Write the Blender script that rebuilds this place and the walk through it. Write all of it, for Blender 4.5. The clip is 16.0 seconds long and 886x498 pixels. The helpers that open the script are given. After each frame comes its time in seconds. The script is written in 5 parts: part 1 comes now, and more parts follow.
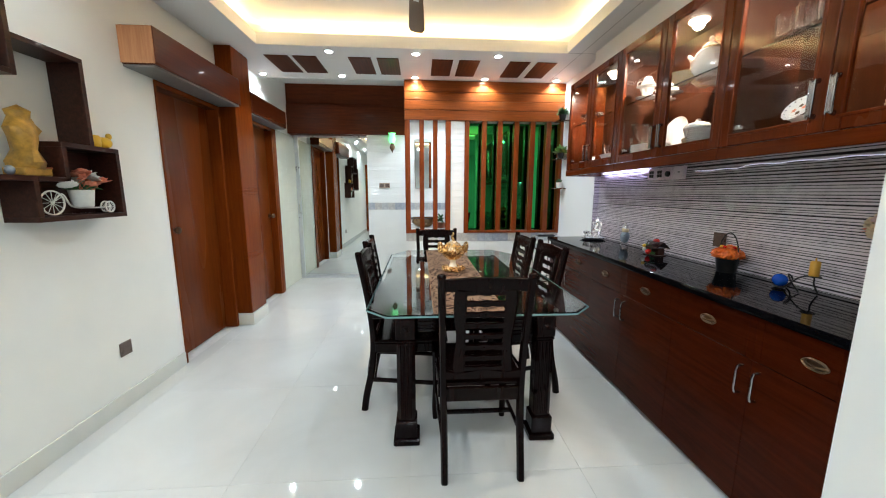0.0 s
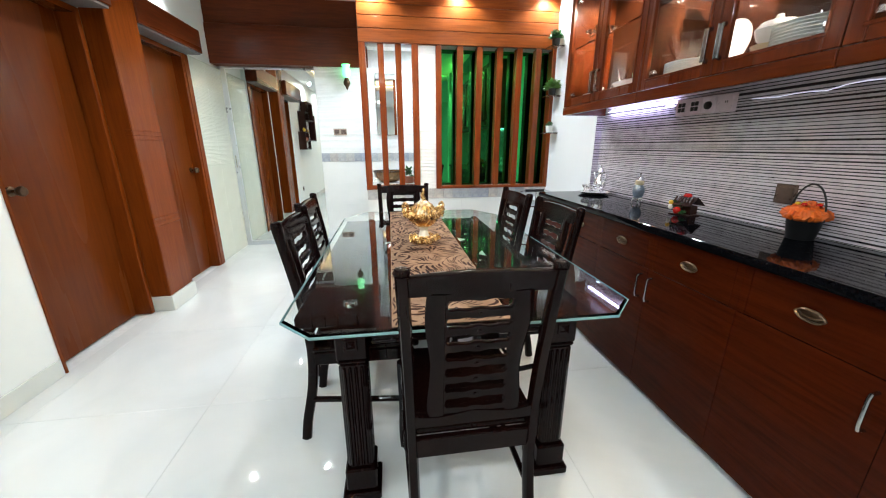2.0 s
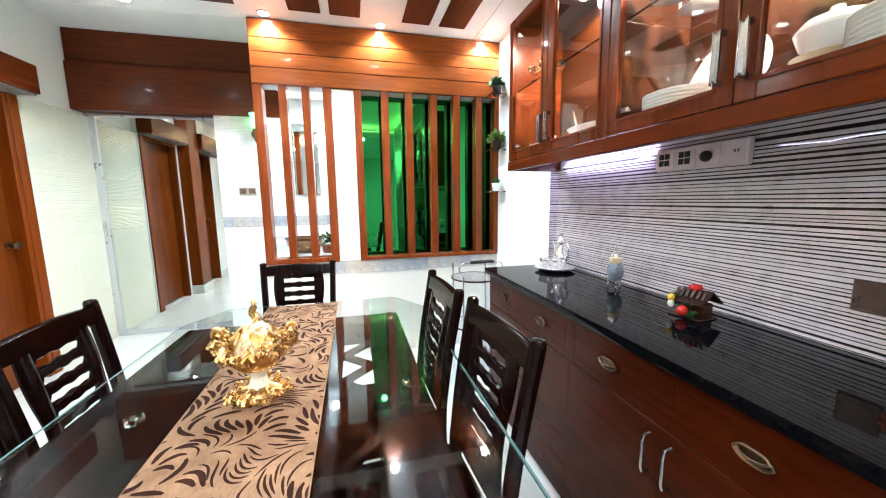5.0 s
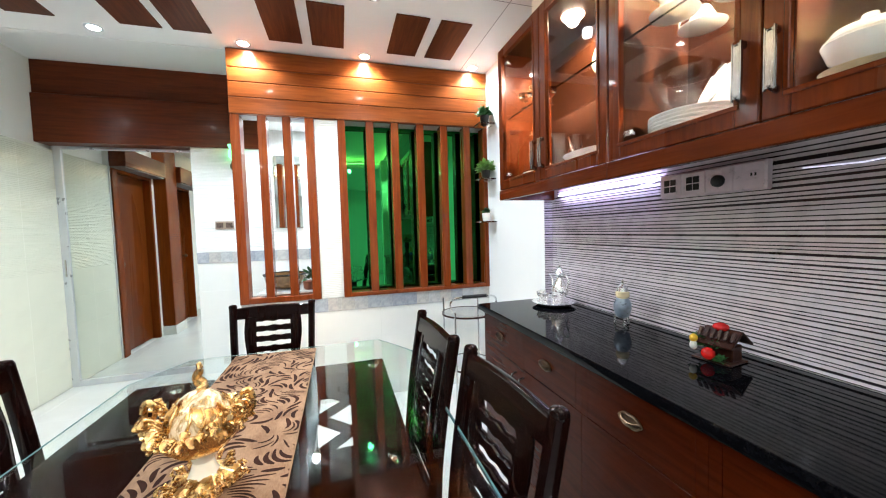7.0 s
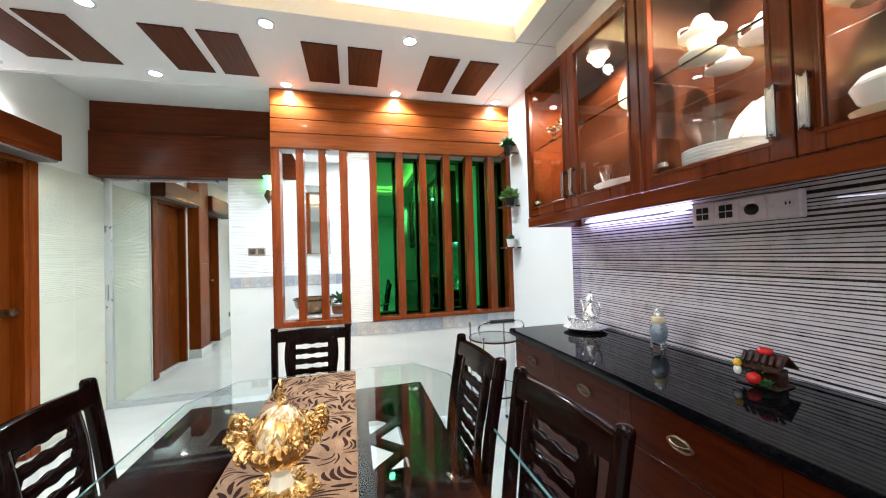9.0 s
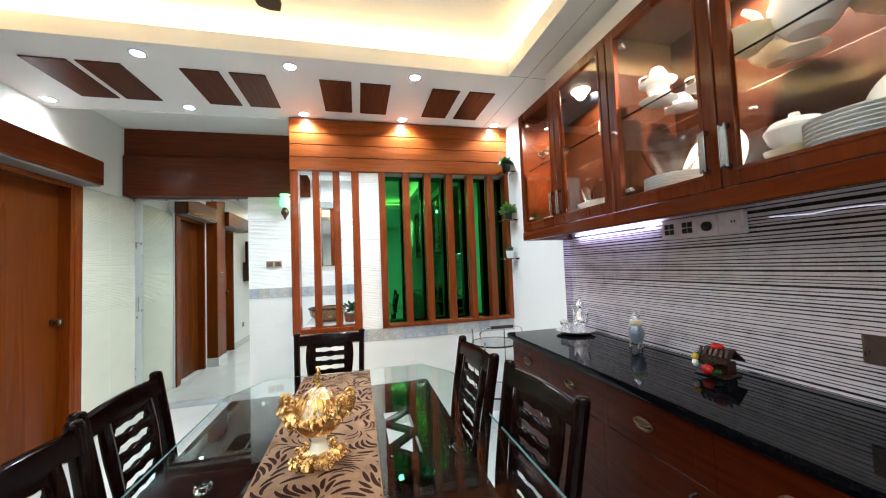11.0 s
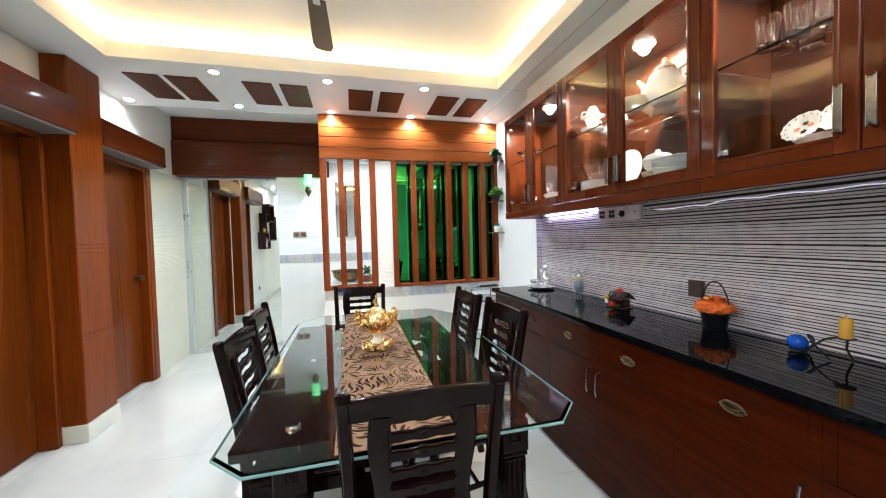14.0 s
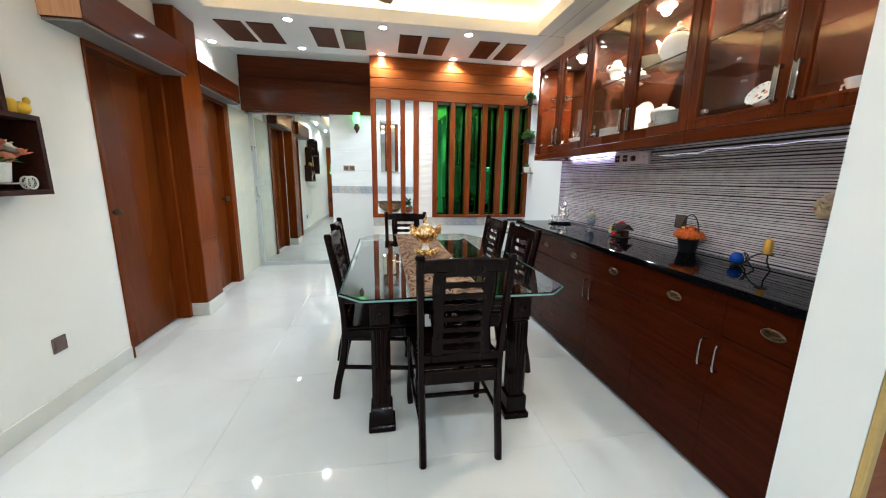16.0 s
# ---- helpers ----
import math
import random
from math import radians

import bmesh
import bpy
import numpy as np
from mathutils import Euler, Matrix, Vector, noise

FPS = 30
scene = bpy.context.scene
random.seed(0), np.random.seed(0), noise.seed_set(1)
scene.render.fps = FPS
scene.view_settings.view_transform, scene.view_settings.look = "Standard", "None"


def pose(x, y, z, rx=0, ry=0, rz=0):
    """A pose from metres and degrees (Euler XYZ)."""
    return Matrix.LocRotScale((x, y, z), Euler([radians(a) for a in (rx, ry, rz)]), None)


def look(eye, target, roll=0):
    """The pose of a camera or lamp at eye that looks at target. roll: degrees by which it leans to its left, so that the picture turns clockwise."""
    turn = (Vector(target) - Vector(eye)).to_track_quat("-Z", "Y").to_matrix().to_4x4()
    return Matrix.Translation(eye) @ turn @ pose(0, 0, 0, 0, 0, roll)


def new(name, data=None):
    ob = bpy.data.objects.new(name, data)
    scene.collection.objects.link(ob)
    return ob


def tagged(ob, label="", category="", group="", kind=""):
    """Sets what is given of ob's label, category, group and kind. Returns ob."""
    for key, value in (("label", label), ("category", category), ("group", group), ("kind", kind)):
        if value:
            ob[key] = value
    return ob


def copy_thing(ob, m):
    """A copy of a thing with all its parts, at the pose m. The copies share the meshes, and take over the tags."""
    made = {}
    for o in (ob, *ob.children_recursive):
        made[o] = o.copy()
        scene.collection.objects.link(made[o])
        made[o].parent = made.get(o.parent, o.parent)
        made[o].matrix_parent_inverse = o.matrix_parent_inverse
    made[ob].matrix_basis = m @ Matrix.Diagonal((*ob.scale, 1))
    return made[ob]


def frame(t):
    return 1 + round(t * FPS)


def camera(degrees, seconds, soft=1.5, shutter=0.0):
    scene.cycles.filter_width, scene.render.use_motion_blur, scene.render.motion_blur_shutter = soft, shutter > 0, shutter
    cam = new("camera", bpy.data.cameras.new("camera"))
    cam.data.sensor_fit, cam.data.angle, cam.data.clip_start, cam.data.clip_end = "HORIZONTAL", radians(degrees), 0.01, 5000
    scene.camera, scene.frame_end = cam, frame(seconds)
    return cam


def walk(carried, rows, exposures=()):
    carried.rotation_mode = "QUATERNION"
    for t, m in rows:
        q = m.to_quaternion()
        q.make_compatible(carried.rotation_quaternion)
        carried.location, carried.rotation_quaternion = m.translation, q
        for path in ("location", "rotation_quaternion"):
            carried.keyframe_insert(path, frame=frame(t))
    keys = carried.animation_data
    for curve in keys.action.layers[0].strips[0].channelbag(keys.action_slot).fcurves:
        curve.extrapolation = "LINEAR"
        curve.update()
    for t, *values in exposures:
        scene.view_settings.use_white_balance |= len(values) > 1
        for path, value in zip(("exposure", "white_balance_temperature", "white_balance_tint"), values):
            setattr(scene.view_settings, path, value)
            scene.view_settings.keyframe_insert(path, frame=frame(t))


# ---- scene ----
EXPO, SPOT_POWER, NEAR_POWER, WEST_POWER, BACK_POWER = 1.16, 15, 17, 17, 20
LAMP_TINT = (0.76, 0.89, 1.0)
STOPS = [(0.0, -0.38), (0.5, -0.16), (1.5, 0.0), (2.5, 0.2), (4.0, 0.63), (7.0, 0.24), (9.0, 0.1), (11.5, -0.1), (12.5, 0.0), (14.5, 0.0), (16.0, -0.3)]
cam = camera(103.1, 16.0, soft=1.1)
PATH = [
    (0, (0.393, 0.55, 1.301), (0.524, 2.521, 0.984), 0.2),
    (0.5, (0.341, 0.744, 1.289), (0.596, 2.686, 0.885), -0.4),
    (1, (0.325, 0.901, 1.257), (0.676, 2.807, 0.765), -0.8),
    (1.5, (0.394, 1.077, 1.249), (0.748, 2.973, 0.719), -1.0),
    (2, (0.466, 1.199, 1.233), (0.743, 3.098, 0.671), -0.1),
    (2.5, (0.542, 1.363, 1.229), (1.005, 3.236, 0.701), -0.3),
    (3, (0.622, 1.525, 1.237), (1.188, 3.379, 0.745), -1.1),
    (3.5, (0.764, 1.633, 1.234), (1.249, 3.515, 0.761), 0.3),
    (4, (0.879, 1.731, 1.254), (1.304, 3.64, 0.831), -0.1),
    (6.5, (0.903, 2.097, 1.301), (1.487, 4.007, 1.182), -1.6),
    (7, (0.921, 2.087, 1.299), (1.476, 4.005, 1.191), -1.6),
    (7.5, (0.879, 2.086, 1.308), (1.428, 4.007, 1.218), -1.6),
    (8, (0.849, 2.083, 1.307), (1.34, 4.021, 1.247), -1.8),
    (8.5, (0.825, 2.078, 1.31), (1.316, 4.016, 1.283), -1.7),
    (9, (0.791, 2.051, 1.308), (1.287, 3.988, 1.344), -1.7),
    (11.5, (0.714, 1.717, 1.319), (1.179, 3.66, 1.413), -2.3),
    (12, (0.636, 1.599, 1.296), (1.145, 3.533, 1.307), -2.3),
    (12.5, (0.604, 1.504, 1.287), (1.129, 3.433, 1.232), -1.5),
    (13, (0.599, 1.362, 1.296), (1.095, 3.298, 1.243), -1.5),
    (13.5, (0.565, 1.22, 1.308), (1.043, 3.16, 1.212), -1.7),
    (14, (0.516, 1.129, 1.318), (1.013, 3.065, 1.252), -1.5),
    (14.5, (0.444, 0.998, 1.308), (0.942, 2.926, 1.13), -1.5),
    (15, (0.412, 0.885, 1.305), (0.87, 2.82, 1.09), -1.8),
    (15.5, (0.388, 0.699, 1.266), (0.77, 2.633, 0.925), 0.7),
    (16, (0.339, 0.604, 1.266), (0.673, 2.537, 0.877), 0.9),
]
walk(cam, [(t, look(eye, target, roll)) for t, eye, target, roll in PATH], [(t, EXPO + s) for t, s in STOPS])

# ---------------------------------------------------------------- world
world = bpy.data.worlds.new("world")
scene.world = world
world.use_nodes = True
world.node_tree.nodes["Background"].inputs[0].default_value = (0.8, 0.85, 1.0, 1)
world.node_tree.nodes["Background"].inputs[1].default_value = 0.02

CABINET_POWER = 40

# main numbers of the room
XL, XR = -1.40, 2.17
YP = 4.84            # front of the slatted partition
ZC, ZH = 2.575, 2.78  # false ceiling, slab
YBACK, XBACK = -3.2, 3.3


# ---------------------------------------------------------------- materials
def mat(name):
    m = bpy.data.materials.new(name)
    m.use_nodes = True
    nt = m.node_tree
    return m, nt, nt.nodes["Principled BSDF"]


def ramp(nt, src, stops):
    r = nt.nodes.new("ShaderNodeValToRGB")
    els = r.color_ramp.elements
    while len(els) < len(stops):
        els.new(0.5)
    for e, (p, c) in zip(els, stops):
        e.position, e.color = p, (*c, 1)
    nt.links.new(src, r.inputs[0])
    return r.outputs[0]


def noise_tex(nt, scale, detail=4, stretch=(1, 1, 1), rough=0.55, distort=0.0):
    tc = nt.nodes.new("ShaderNodeTexCoord")
    mp = nt.nodes.new("ShaderNodeMapping")
    mp.inputs["Scale"].default_value = stretch
    n = nt.nodes.new("ShaderNodeTexNoise")
    n.inputs["Scale"].default_value, n.inputs["Detail"].default_value = scale, detail
    n.inputs["Roughness"].default_value, n.inputs["Distortion"].default_value = rough, distort
    nt.links.new(tc.outputs["Object"], mp.inputs[0])
    nt.links.new(mp.outputs[0], n.inputs["Vector"])
    return n.outputs[0]


def bump(nt, bsdf, src, strength=0.2, dist=0.002):
    b = nt.nodes.new("ShaderNodeBump")
    b.inputs["Strength"].default_value, b.inputs["Distance"].default_value = strength, dist
    nt.links.new(src, b.inputs["Height"])
    nt.links.new(b.outputs[0], bsdf.inputs["Normal"])


def mix(nt, a, b, fac=0.5, mode="MULTIPLY"):
    n = nt.nodes.new("ShaderNodeMix")
    n.data_type, n.blend_type = "RGBA", mode
    n.inputs[0].default_value = fac
    nt.links.new(a, n.inputs[6])
    nt.links.new(b, n.inputs[7])
    return n.outputs[2]


def piece_tint(nt, low=0.85, high=1.0):
    oi = nt.nodes.new("ShaderNodeObjectInfo")
    return ramp(nt, oi.outputs["Random"], [(0, (low,) * 3), (1, (high,) * 3)])


def wood(name, dark, light, grain="z", rough=0.25, coat=0.4, scale=6.0, spec=0.16, relief=0.08):
    m, nt, b = mat(name)
    st = {"x": (0.06, 1, 1), "y": (1, 0.06, 1), "z": (1, 1, 0.06)}[grain]
    fine = noise_tex(nt, scale * 9, 5, st, 0.65, 0.6)
    big = noise_tex(nt, scale * 0.5, 3, st, 0.5, 1.2)
    col = mix(nt, ramp(nt, fine, [(0.3, dark), (0.72, light)]), ramp(nt, big, [(0.3, (0.62, 0.58, 0.54)), (0.7, (1, 1, 1))]), 0.6)
    nt.links.new(col, b.inputs["Base Color"])
    nt.links.new(ramp(nt, big, [(0.2, (rough * 0.8,) * 3), (0.8, (rough * 1.3,) * 3)]), b.inputs["Roughness"])
    b.inputs["Coat Weight"].default_value = coat
    b.inputs["Coat Roughness"].default_value = 0.06
    b.inputs["Specular IOR Level"].default_value = spec
    if relief:
        bump(nt, b, fine, relief, 0.001)
    return m


def plain(name, colour, rough=0.4, metal=0.0, vary=0.12, scale=8.0, coat=0.0, relief=0.05):
    m, nt, b = mat(name)
    n = noise_tex(nt, scale, 5)
    lo = tuple(c * (1 - vary) for c in colour)
    nt.links.new(ramp(nt, n, [(0.3, lo), (0.7, colour)]), b.inputs["Base Color"])
    nt.links.new(ramp(nt, n, [(0.2, (rough * 0.8,) * 3), (0.8, (min(1, rough * 1.2),) * 3)]), b.inputs["Roughness"])
    b.inputs["Metallic"].default_value = metal
    b.inputs["Coat Weight"].default_value = coat
    if relief:
        bump(nt, b, noise_tex(nt, scale * 12, 3), relief, 0.001)
    return m


def glow(name, colour, power):
    m, nt, b = mat(name)
    b.inputs["Base Color"].default_value = (0.8, 0.8, 0.8, 1)
    b.inputs["Emission Color"].default_value = (*colour, 1)
    b.inputs["Emission Strength"].default_value = power
    return m


def glass(name, colour=(1, 1, 1), rough=0.0, ior=1.45):
    m, nt, b = mat(name)
    b.inputs["Base Color"].default_value = (*colour, 1)
    b.inputs["Transmission Weight"].default_value = 1.0
    b.inputs["Roughness"].default_value = rough
    b.inputs["IOR"].default_value = ior
    return m


MAHOGANY = wood("mahogany", (0.084, 0.0145, 0.0032), (0.138, 0.0255, 0.0052), "y", 0.26, 0.16, 6.0, 0.12)
MAHOGANY_V = wood("mahogany_upright", (0.087, 0.0150, 0.0032), (0.145, 0.0268, 0.0054), "z", 0.26, 0.20, 6.0, 0.12)
# cabinet insides: the recess's shade is put into a darker wood colour
INNERWOOD_DIM = wood("cabinet_inside_wood_dimmed", (0.030, 0.0075, 0.0026), (0.056, 0.0155, 0.005), "y", 0.45, 0.0, 6.0, 0.1, 0.0)
INNERSIDE_DIM = wood("cabinet_side_wood_dimmed", (0.030, 0.0075, 0.0026), (0.056, 0.0155, 0.005), "z", 0.45, 0.0, 6.0, 0.1, 0.0)
BASEWOOD = wood("base_cabinet_wood", (0.030, 0.0040, 0.0009), (0.058, 0.0088, 0.0016), "y", 0.22, 0.02, 6.0, 0.06)
DOORWOOD = wood("door_wood", (0.108, 0.0215, 0.0030), (0.150, 0.0330, 0.0042), "z", 0.26, 0.06, 5.0, 0.12)
JAMBWOOD = wood("jamb_wood", (0.140, 0.0250, 0.0026), (0.215, 0.0440, 0.0048), "z", 0.22, 0.06, 6.0, 0.16)
BEAMWOOD = wood("beam_wood", (0.080, 0.0140, 0.0035), (0.150, 0.0290, 0.0065), "x", 0.3, 0.08)
HEADWOOD = wood("header_wood", (0.185, 0.0380, 0.0068), (0.330, 0.0800, 0.0140), "x", 0.30, 0.2)
SLATWOOD = wood("slat_wood", (0.150, 0.0260, 0.0055), (0.270, 0.0560, 0.0115), "z", 0.25, 0.3)
EBONY = wood("black_brown_lacquer", (0.003, 0.0008, 0.0007), (0.009, 0.0024, 0.0018), "z", 0.11, 0.04, 6.0, 0.09)
PANELWOOD = wood("ceiling_panel_wood", (0.07, 0.018, 0.008), (0.15, 0.042, 0.016), "y", 0.45, 0.1)
PALEWOOD = wood("pale_end_grain", (0.45, 0.18, 0.08), (0.62, 0.30, 0.14), "z", 0.4, 0.2)
WALL = plain("cream_wall_paint", (0.80, 0.80, 0.75), 0.45, 0, 0.05, 3.0, 0, 0.08)
WHITEWALL = plain("white_wall_paint", (0.84, 0.85, 0.83), 0.4, 0, 0.03, 3.0, 0, 0.06)
CEIL = plain("white_ceiling_paint", (0.84, 0.84, 0.82), 0.6, 0, 0.03, 3.0, 0, 0.03)
TILEWHITE = plain("white_glazed_tile", (0.82, 0.83, 0.80), 0.12, 0, 0.04, 5.0, 0.3, 0.0)
TILECREAM = plain("cream_glazed_tile", (0.66, 0.67, 0.56), 0.10, 0, 0.05, 5.0, 0.3, 0.0)
GROUT = plain("grout", (0.68, 0.68, 0.66), 0.8, 0, 0.15, 30)
SKIRT = plain("skirting_tile", (0.66, 0.66, 0.60), 0.2, 0, 0.06, 6)
GRANITE = plain("black_granite", (0.004, 0.004, 0.005), 0.05, 0, 0.6, 120, 0.0, 0)
GRANITE.node_tree.nodes["Principled BSDF"].inputs["Specular IOR Level"].default_value = 0.10
NICKEL = plain("brushed_nickel", (0.40, 0.39, 0.38), 0.2, 1.0, 0.3, 60, 0, 0.1)
CHROME = plain("chrome", (0.75, 0.75, 0.76), 0.12, 1.0, 0.05, 20, 0, 0)
SILVER = plain("silver_plate", (0.88, 0.87, 0.85), 0.22, 0.75, 0.06, 60, 0, 0.1)
BRONZE = plain("old_bronze", (0.16, 0.10, 0.06), 0.34, 1.0, 0.3, 80, 0, 0.2)
ALU = plain("white_aluminium", (0.62, 0.65, 0.68), 0.3, 0.6, 0.05, 10, 0, 0)
BLACK = plain("black_plastic", (0.012, 0.012, 0.012), 0.35, 0, 0.3, 20)
PORCELAIN = plain("white_porcelain", (0.86, 0.85, 0.82), 0.12, 0, 0.04, 20, 0.4, 0)
CREAMWARE = plain("cream_porcelain", (0.75, 0.63, 0.40), 0.15, 0, 0.1, 30, 0.4, 0)
CLEAR = glass("clear_glass")
GLASSPANE = glass("cabinet_glass", (0.97, 0.98, 0.97), 0.0, 1.3)
TABLEGLASS = glass("table_glass", (0.90, 0.97, 0.95), 0.0, 1.26)
CUTGLASS = glass("cut_glass", (1, 1, 1), 0.10, 1.38)
DULLSTRIP = plain("dull_grey_strip", (0.19, 0.17, 0.155), 0.5, 0.2, 0.1, 20)
GLASSEDGE = plain("glass_cut_edge", (0.16, 0.30, 0.30), 0.12, 0.0, 0.1, 30, 0.3, 0)
LAMPWHITE = glow("downlight_disc", (0.93, 0.97, 1.0), 60)
LAMPWARM = glow("cabinet_lamp_disc", (1.0, 0.86, 0.66), 40)
COVE = glow("cove_strip", (1.0, 0.67, 0.30), 12)
LEDSTRIP = glow("led_strip", (0.62, 0.60, 1.0), 17)
LEDDIM = glow("led_strip_dim", (0.75, 0.74, 1.0), 0.35)


def mirror_mat(name, colour):
    m, nt, b = mat(name)
    b.inputs["Base Color"].default_value = (*colour, 1)
    b.inputs["Metallic"].default_value = 1.0
    b.inputs["Roughness"].default_value = 0.015
    return m


MIRROR = mirror_mat("mirror", (0.74, 0.78, 0.76))
GREENGLASS = mirror_mat("green_mirror_glass", (0.026, 0.29, 0.075))


def floor_mat():
    m, nt, b = mat("polished_porcelain_floor")
    cloud = noise_tex(nt, 1.6, 6, (1, 1, 1), 0.6, 0.8)
    col = mix(nt, ramp(nt, cloud, [(0.3, (0.64, 0.65, 0.63)), (0.7, (0.72, 0.73, 0.71))]), piece_tint(nt, 0.96, 1.0), 1.0)
    nt.links.new(col, b.inputs["Base Color"])
    nt.links.new(ramp(nt, noise_tex(nt, 5, 4), [(0.3, (0.02,) * 3), (0.8, (0.06,) * 3)]), b.inputs["Roughness"])
    b.inputs["IOR"].default_value = 1.5
    return m


FLOOR = floor_mat()


# ---------------------------------------------------------------- mesh helpers
def part(name, bm, material, parent=None, label="", smooth=False):
    me = bpy.data.meshes.new(name)
    bmesh.ops.recalc_face_normals(bm, faces=bm.faces)
    for f in bm.faces:
        f.smooth = smooth
    bm.to_mesh(me)
    bm.free()
    for m in material if isinstance(material, (list, tuple)) else [material]:
        me.materials.append(m)
    if smooth:
        me.set_sharp_from_angle(angle=radians(40))
    ob = new(name, me)
    if parent is not None:
        ob.parent = parent
    if label:
        ob["label"] = label
    return ob


def thing(name, m, label, category, group=""):
    ob = new(name)
    ob.empty_display_size = 0.05
    ob.matrix_basis = m
    return tagged(ob, label, category, group)


def box(x0, x1, y0, y1, z0, z1, bev=0.0, bm=None, seg=1):
    bm = bm or bmesh.new()
    r = bmesh.ops.create_cube(bm, size=1)["verts"]
    bmesh.ops.scale(bm, vec=(x1 - x0, y1 - y0, z1 - z0), verts=r)
    bmesh.ops.translate(bm, vec=((x0 + x1) / 2, (y0 + y1) / 2, (z0 + z1) / 2), verts=r)
    if bev:
        es = list({e for v in r for e in v.link_edges})
        bmesh.ops.bevel(bm, geom=es, offset=bev, segments=seg, affect="EDGES", profile=0.5)
    return bm


def boxes(rows, bev=0.0):
    bm = bmesh.new()
    for r in rows:
        box(*r, bev, bm)
    return bm


def lathe(profile, seg=24, bm=None, at=(0, 0, 0), wob=None, caps=True):
    bm = bm or bmesh.new()
    rings = []
    for i, (r, z) in enumerate(profile):
        ring = []
        for k in range(seg):
            a = 2 * math.pi * k / seg
            rr = r * (1 + (wob(a, i) if wob else 0))
            ring.append(bm.verts.new((at[0] + rr * math.cos(a), at[1] + rr * math.sin(a), at[2] + z)))
        rings.append(ring)
    for a, b in zip(rings, rings[1:]):
        for k in range(seg):
            bm.faces.new((a[k], a[(k + 1) % seg], b[(k + 1) % seg], b[k]))
    if caps:
        bm.faces.new(rings[0][::-1])
        bm.faces.new(rings[-1])
    else:
        for k in range(seg):
            bm.faces.new((rings[-1][k], rings[-1][(k + 1) % seg], rings[0][(k + 1) % seg], rings[0][k]))
    return bm


def sweep(pts, sizes, seg=10, bm=None, square=3.5, closed=False, up=(0, 0, 1)):
    """A rounded-square rod through pts; sizes: (across, along-normal) half widths, one or one a point."""
    bm = bm or bmesh.new()
    pts = [Vector(p) for p in pts]
    if not isinstance(sizes, list):
        sizes = [sizes] * len(pts)
    rings = []
    for i, p in enumerate(pts):
        a, c = pts[max(0, i - 1)], pts[min(len(pts) - 1, i + 1)]
        if closed:
            a, c = pts[i - 1], pts[(i + 1) % len(pts)]
        d = (c - a).normalized()
        side = d.cross(Vector(up))
        if side.length < 0.05:
            side = d.cross(Vector((0, 1, 0)))
        side.normalize()
        nrm = side.cross(d).normalized()
        sa, sb = sizes[i] if isinstance(sizes[i], (tuple, list)) else (sizes[i], sizes[i])
        ring = []
        for k in range(seg):
            t = 2 * math.pi * (k + 0.5) / seg
            ct, st = math.cos(t), math.sin(t)
            q = (abs(ct) ** square + abs(st) ** square) ** (-1 / square)
            ring.append(bm.verts.new(p + side * (sa * q * ct) + nrm * (sb * q * st)))
        rings.append(ring)
    pairs = list(zip(rings, rings[1:])) + ([(rings[-1], rings[0])] if closed else [])
    for a, b in pairs:
        for k in range(seg):
            bm.faces.new((a[k], a[(k + 1) % seg], b[(k + 1) % seg], b[k]))
    if not closed:
        bm.faces.new(rings[0][::-1])
        bm.faces.new(rings[-1])
    return bm


def smooth_path(pts, n=5):
    """Catmull-Rom through pts."""
    v = [Vector(p) for p in pts]
    out = []
    for i in range(len(v) - 1):
        p0, p1, p2, p3 = v[max(0, i - 1)], v[i], v[i + 1], v[min(len(v) - 1, i + 2)]
        for k in range(n):
            t = k / n
            out.append(0.5 * ((2 * p1) + (p2 - p0) * t + (2 * p0 - 5 * p1 + 4 * p2 - p3) * t * t + (3 * p1 - p0 - 3 * p2 + p3) * t ** 3))
    return out + [v[-1]]


def prism(poly, z0, z1, bm=None):
    """An upright prism on a plan polygon."""
    bm = bm or bmesh.new()
    lo = [bm.verts.new((x, y, z0)) for x, y in poly]
    hi = [bm.verts.new((x, y, z1)) for x, y in poly]
    n = len(poly)
    bm.faces.new(lo[::-1])
    bm.faces.new(hi)
    for k in range(n):
        bm.faces.new((lo[k], lo[(k + 1) % n], hi[(k + 1) % n], hi[k]))
    return bm


def ball(r, at=(0, 0, 0), scale=(1, 1, 1), u=12, v=8, bm=None):
    bm = bm or bmesh.new()
    vs = bmesh.ops.create_uvsphere(bm, u_segments=u, v_segments=v, radius=r)["verts"]
    bmesh.ops.scale(bm, vec=scale, verts=vs)
    bmesh.ops.translate(bm, vec=at, verts=vs)
    return bm


def struct(name, bm, material, label, category="wall", parent=None):
    return tagged(part(name, bm, material, parent), label, category, "", "structure")


# ---------------------------------------------------------------- lights
def lamp(name, kind, at, power, colour, target=None, spread=120, soft_edge=0.2):
    d = bpy.data.lights.new(name, kind)
    d.energy, d.color = power, colour
    d.spot_size, d.spot_blend = radians(spread), soft_edge
    d.shadow_soft_size = 0.03
    ob = new(name, d)
    ob.matrix_basis = look(at, target or (at[0], at[1] + 0.0001, at[2] - 1))
    return ob, d

# ---------------------------------------------------------------- walls, floor and ceiling
T = 0.15
floor = struct("floor", box(XL - 0.6, XBACK + T, YBACK - T, 6.3, -0.12, -0.006), GROUT, "glossy off-white polished porcelain tiled floor", "floor")

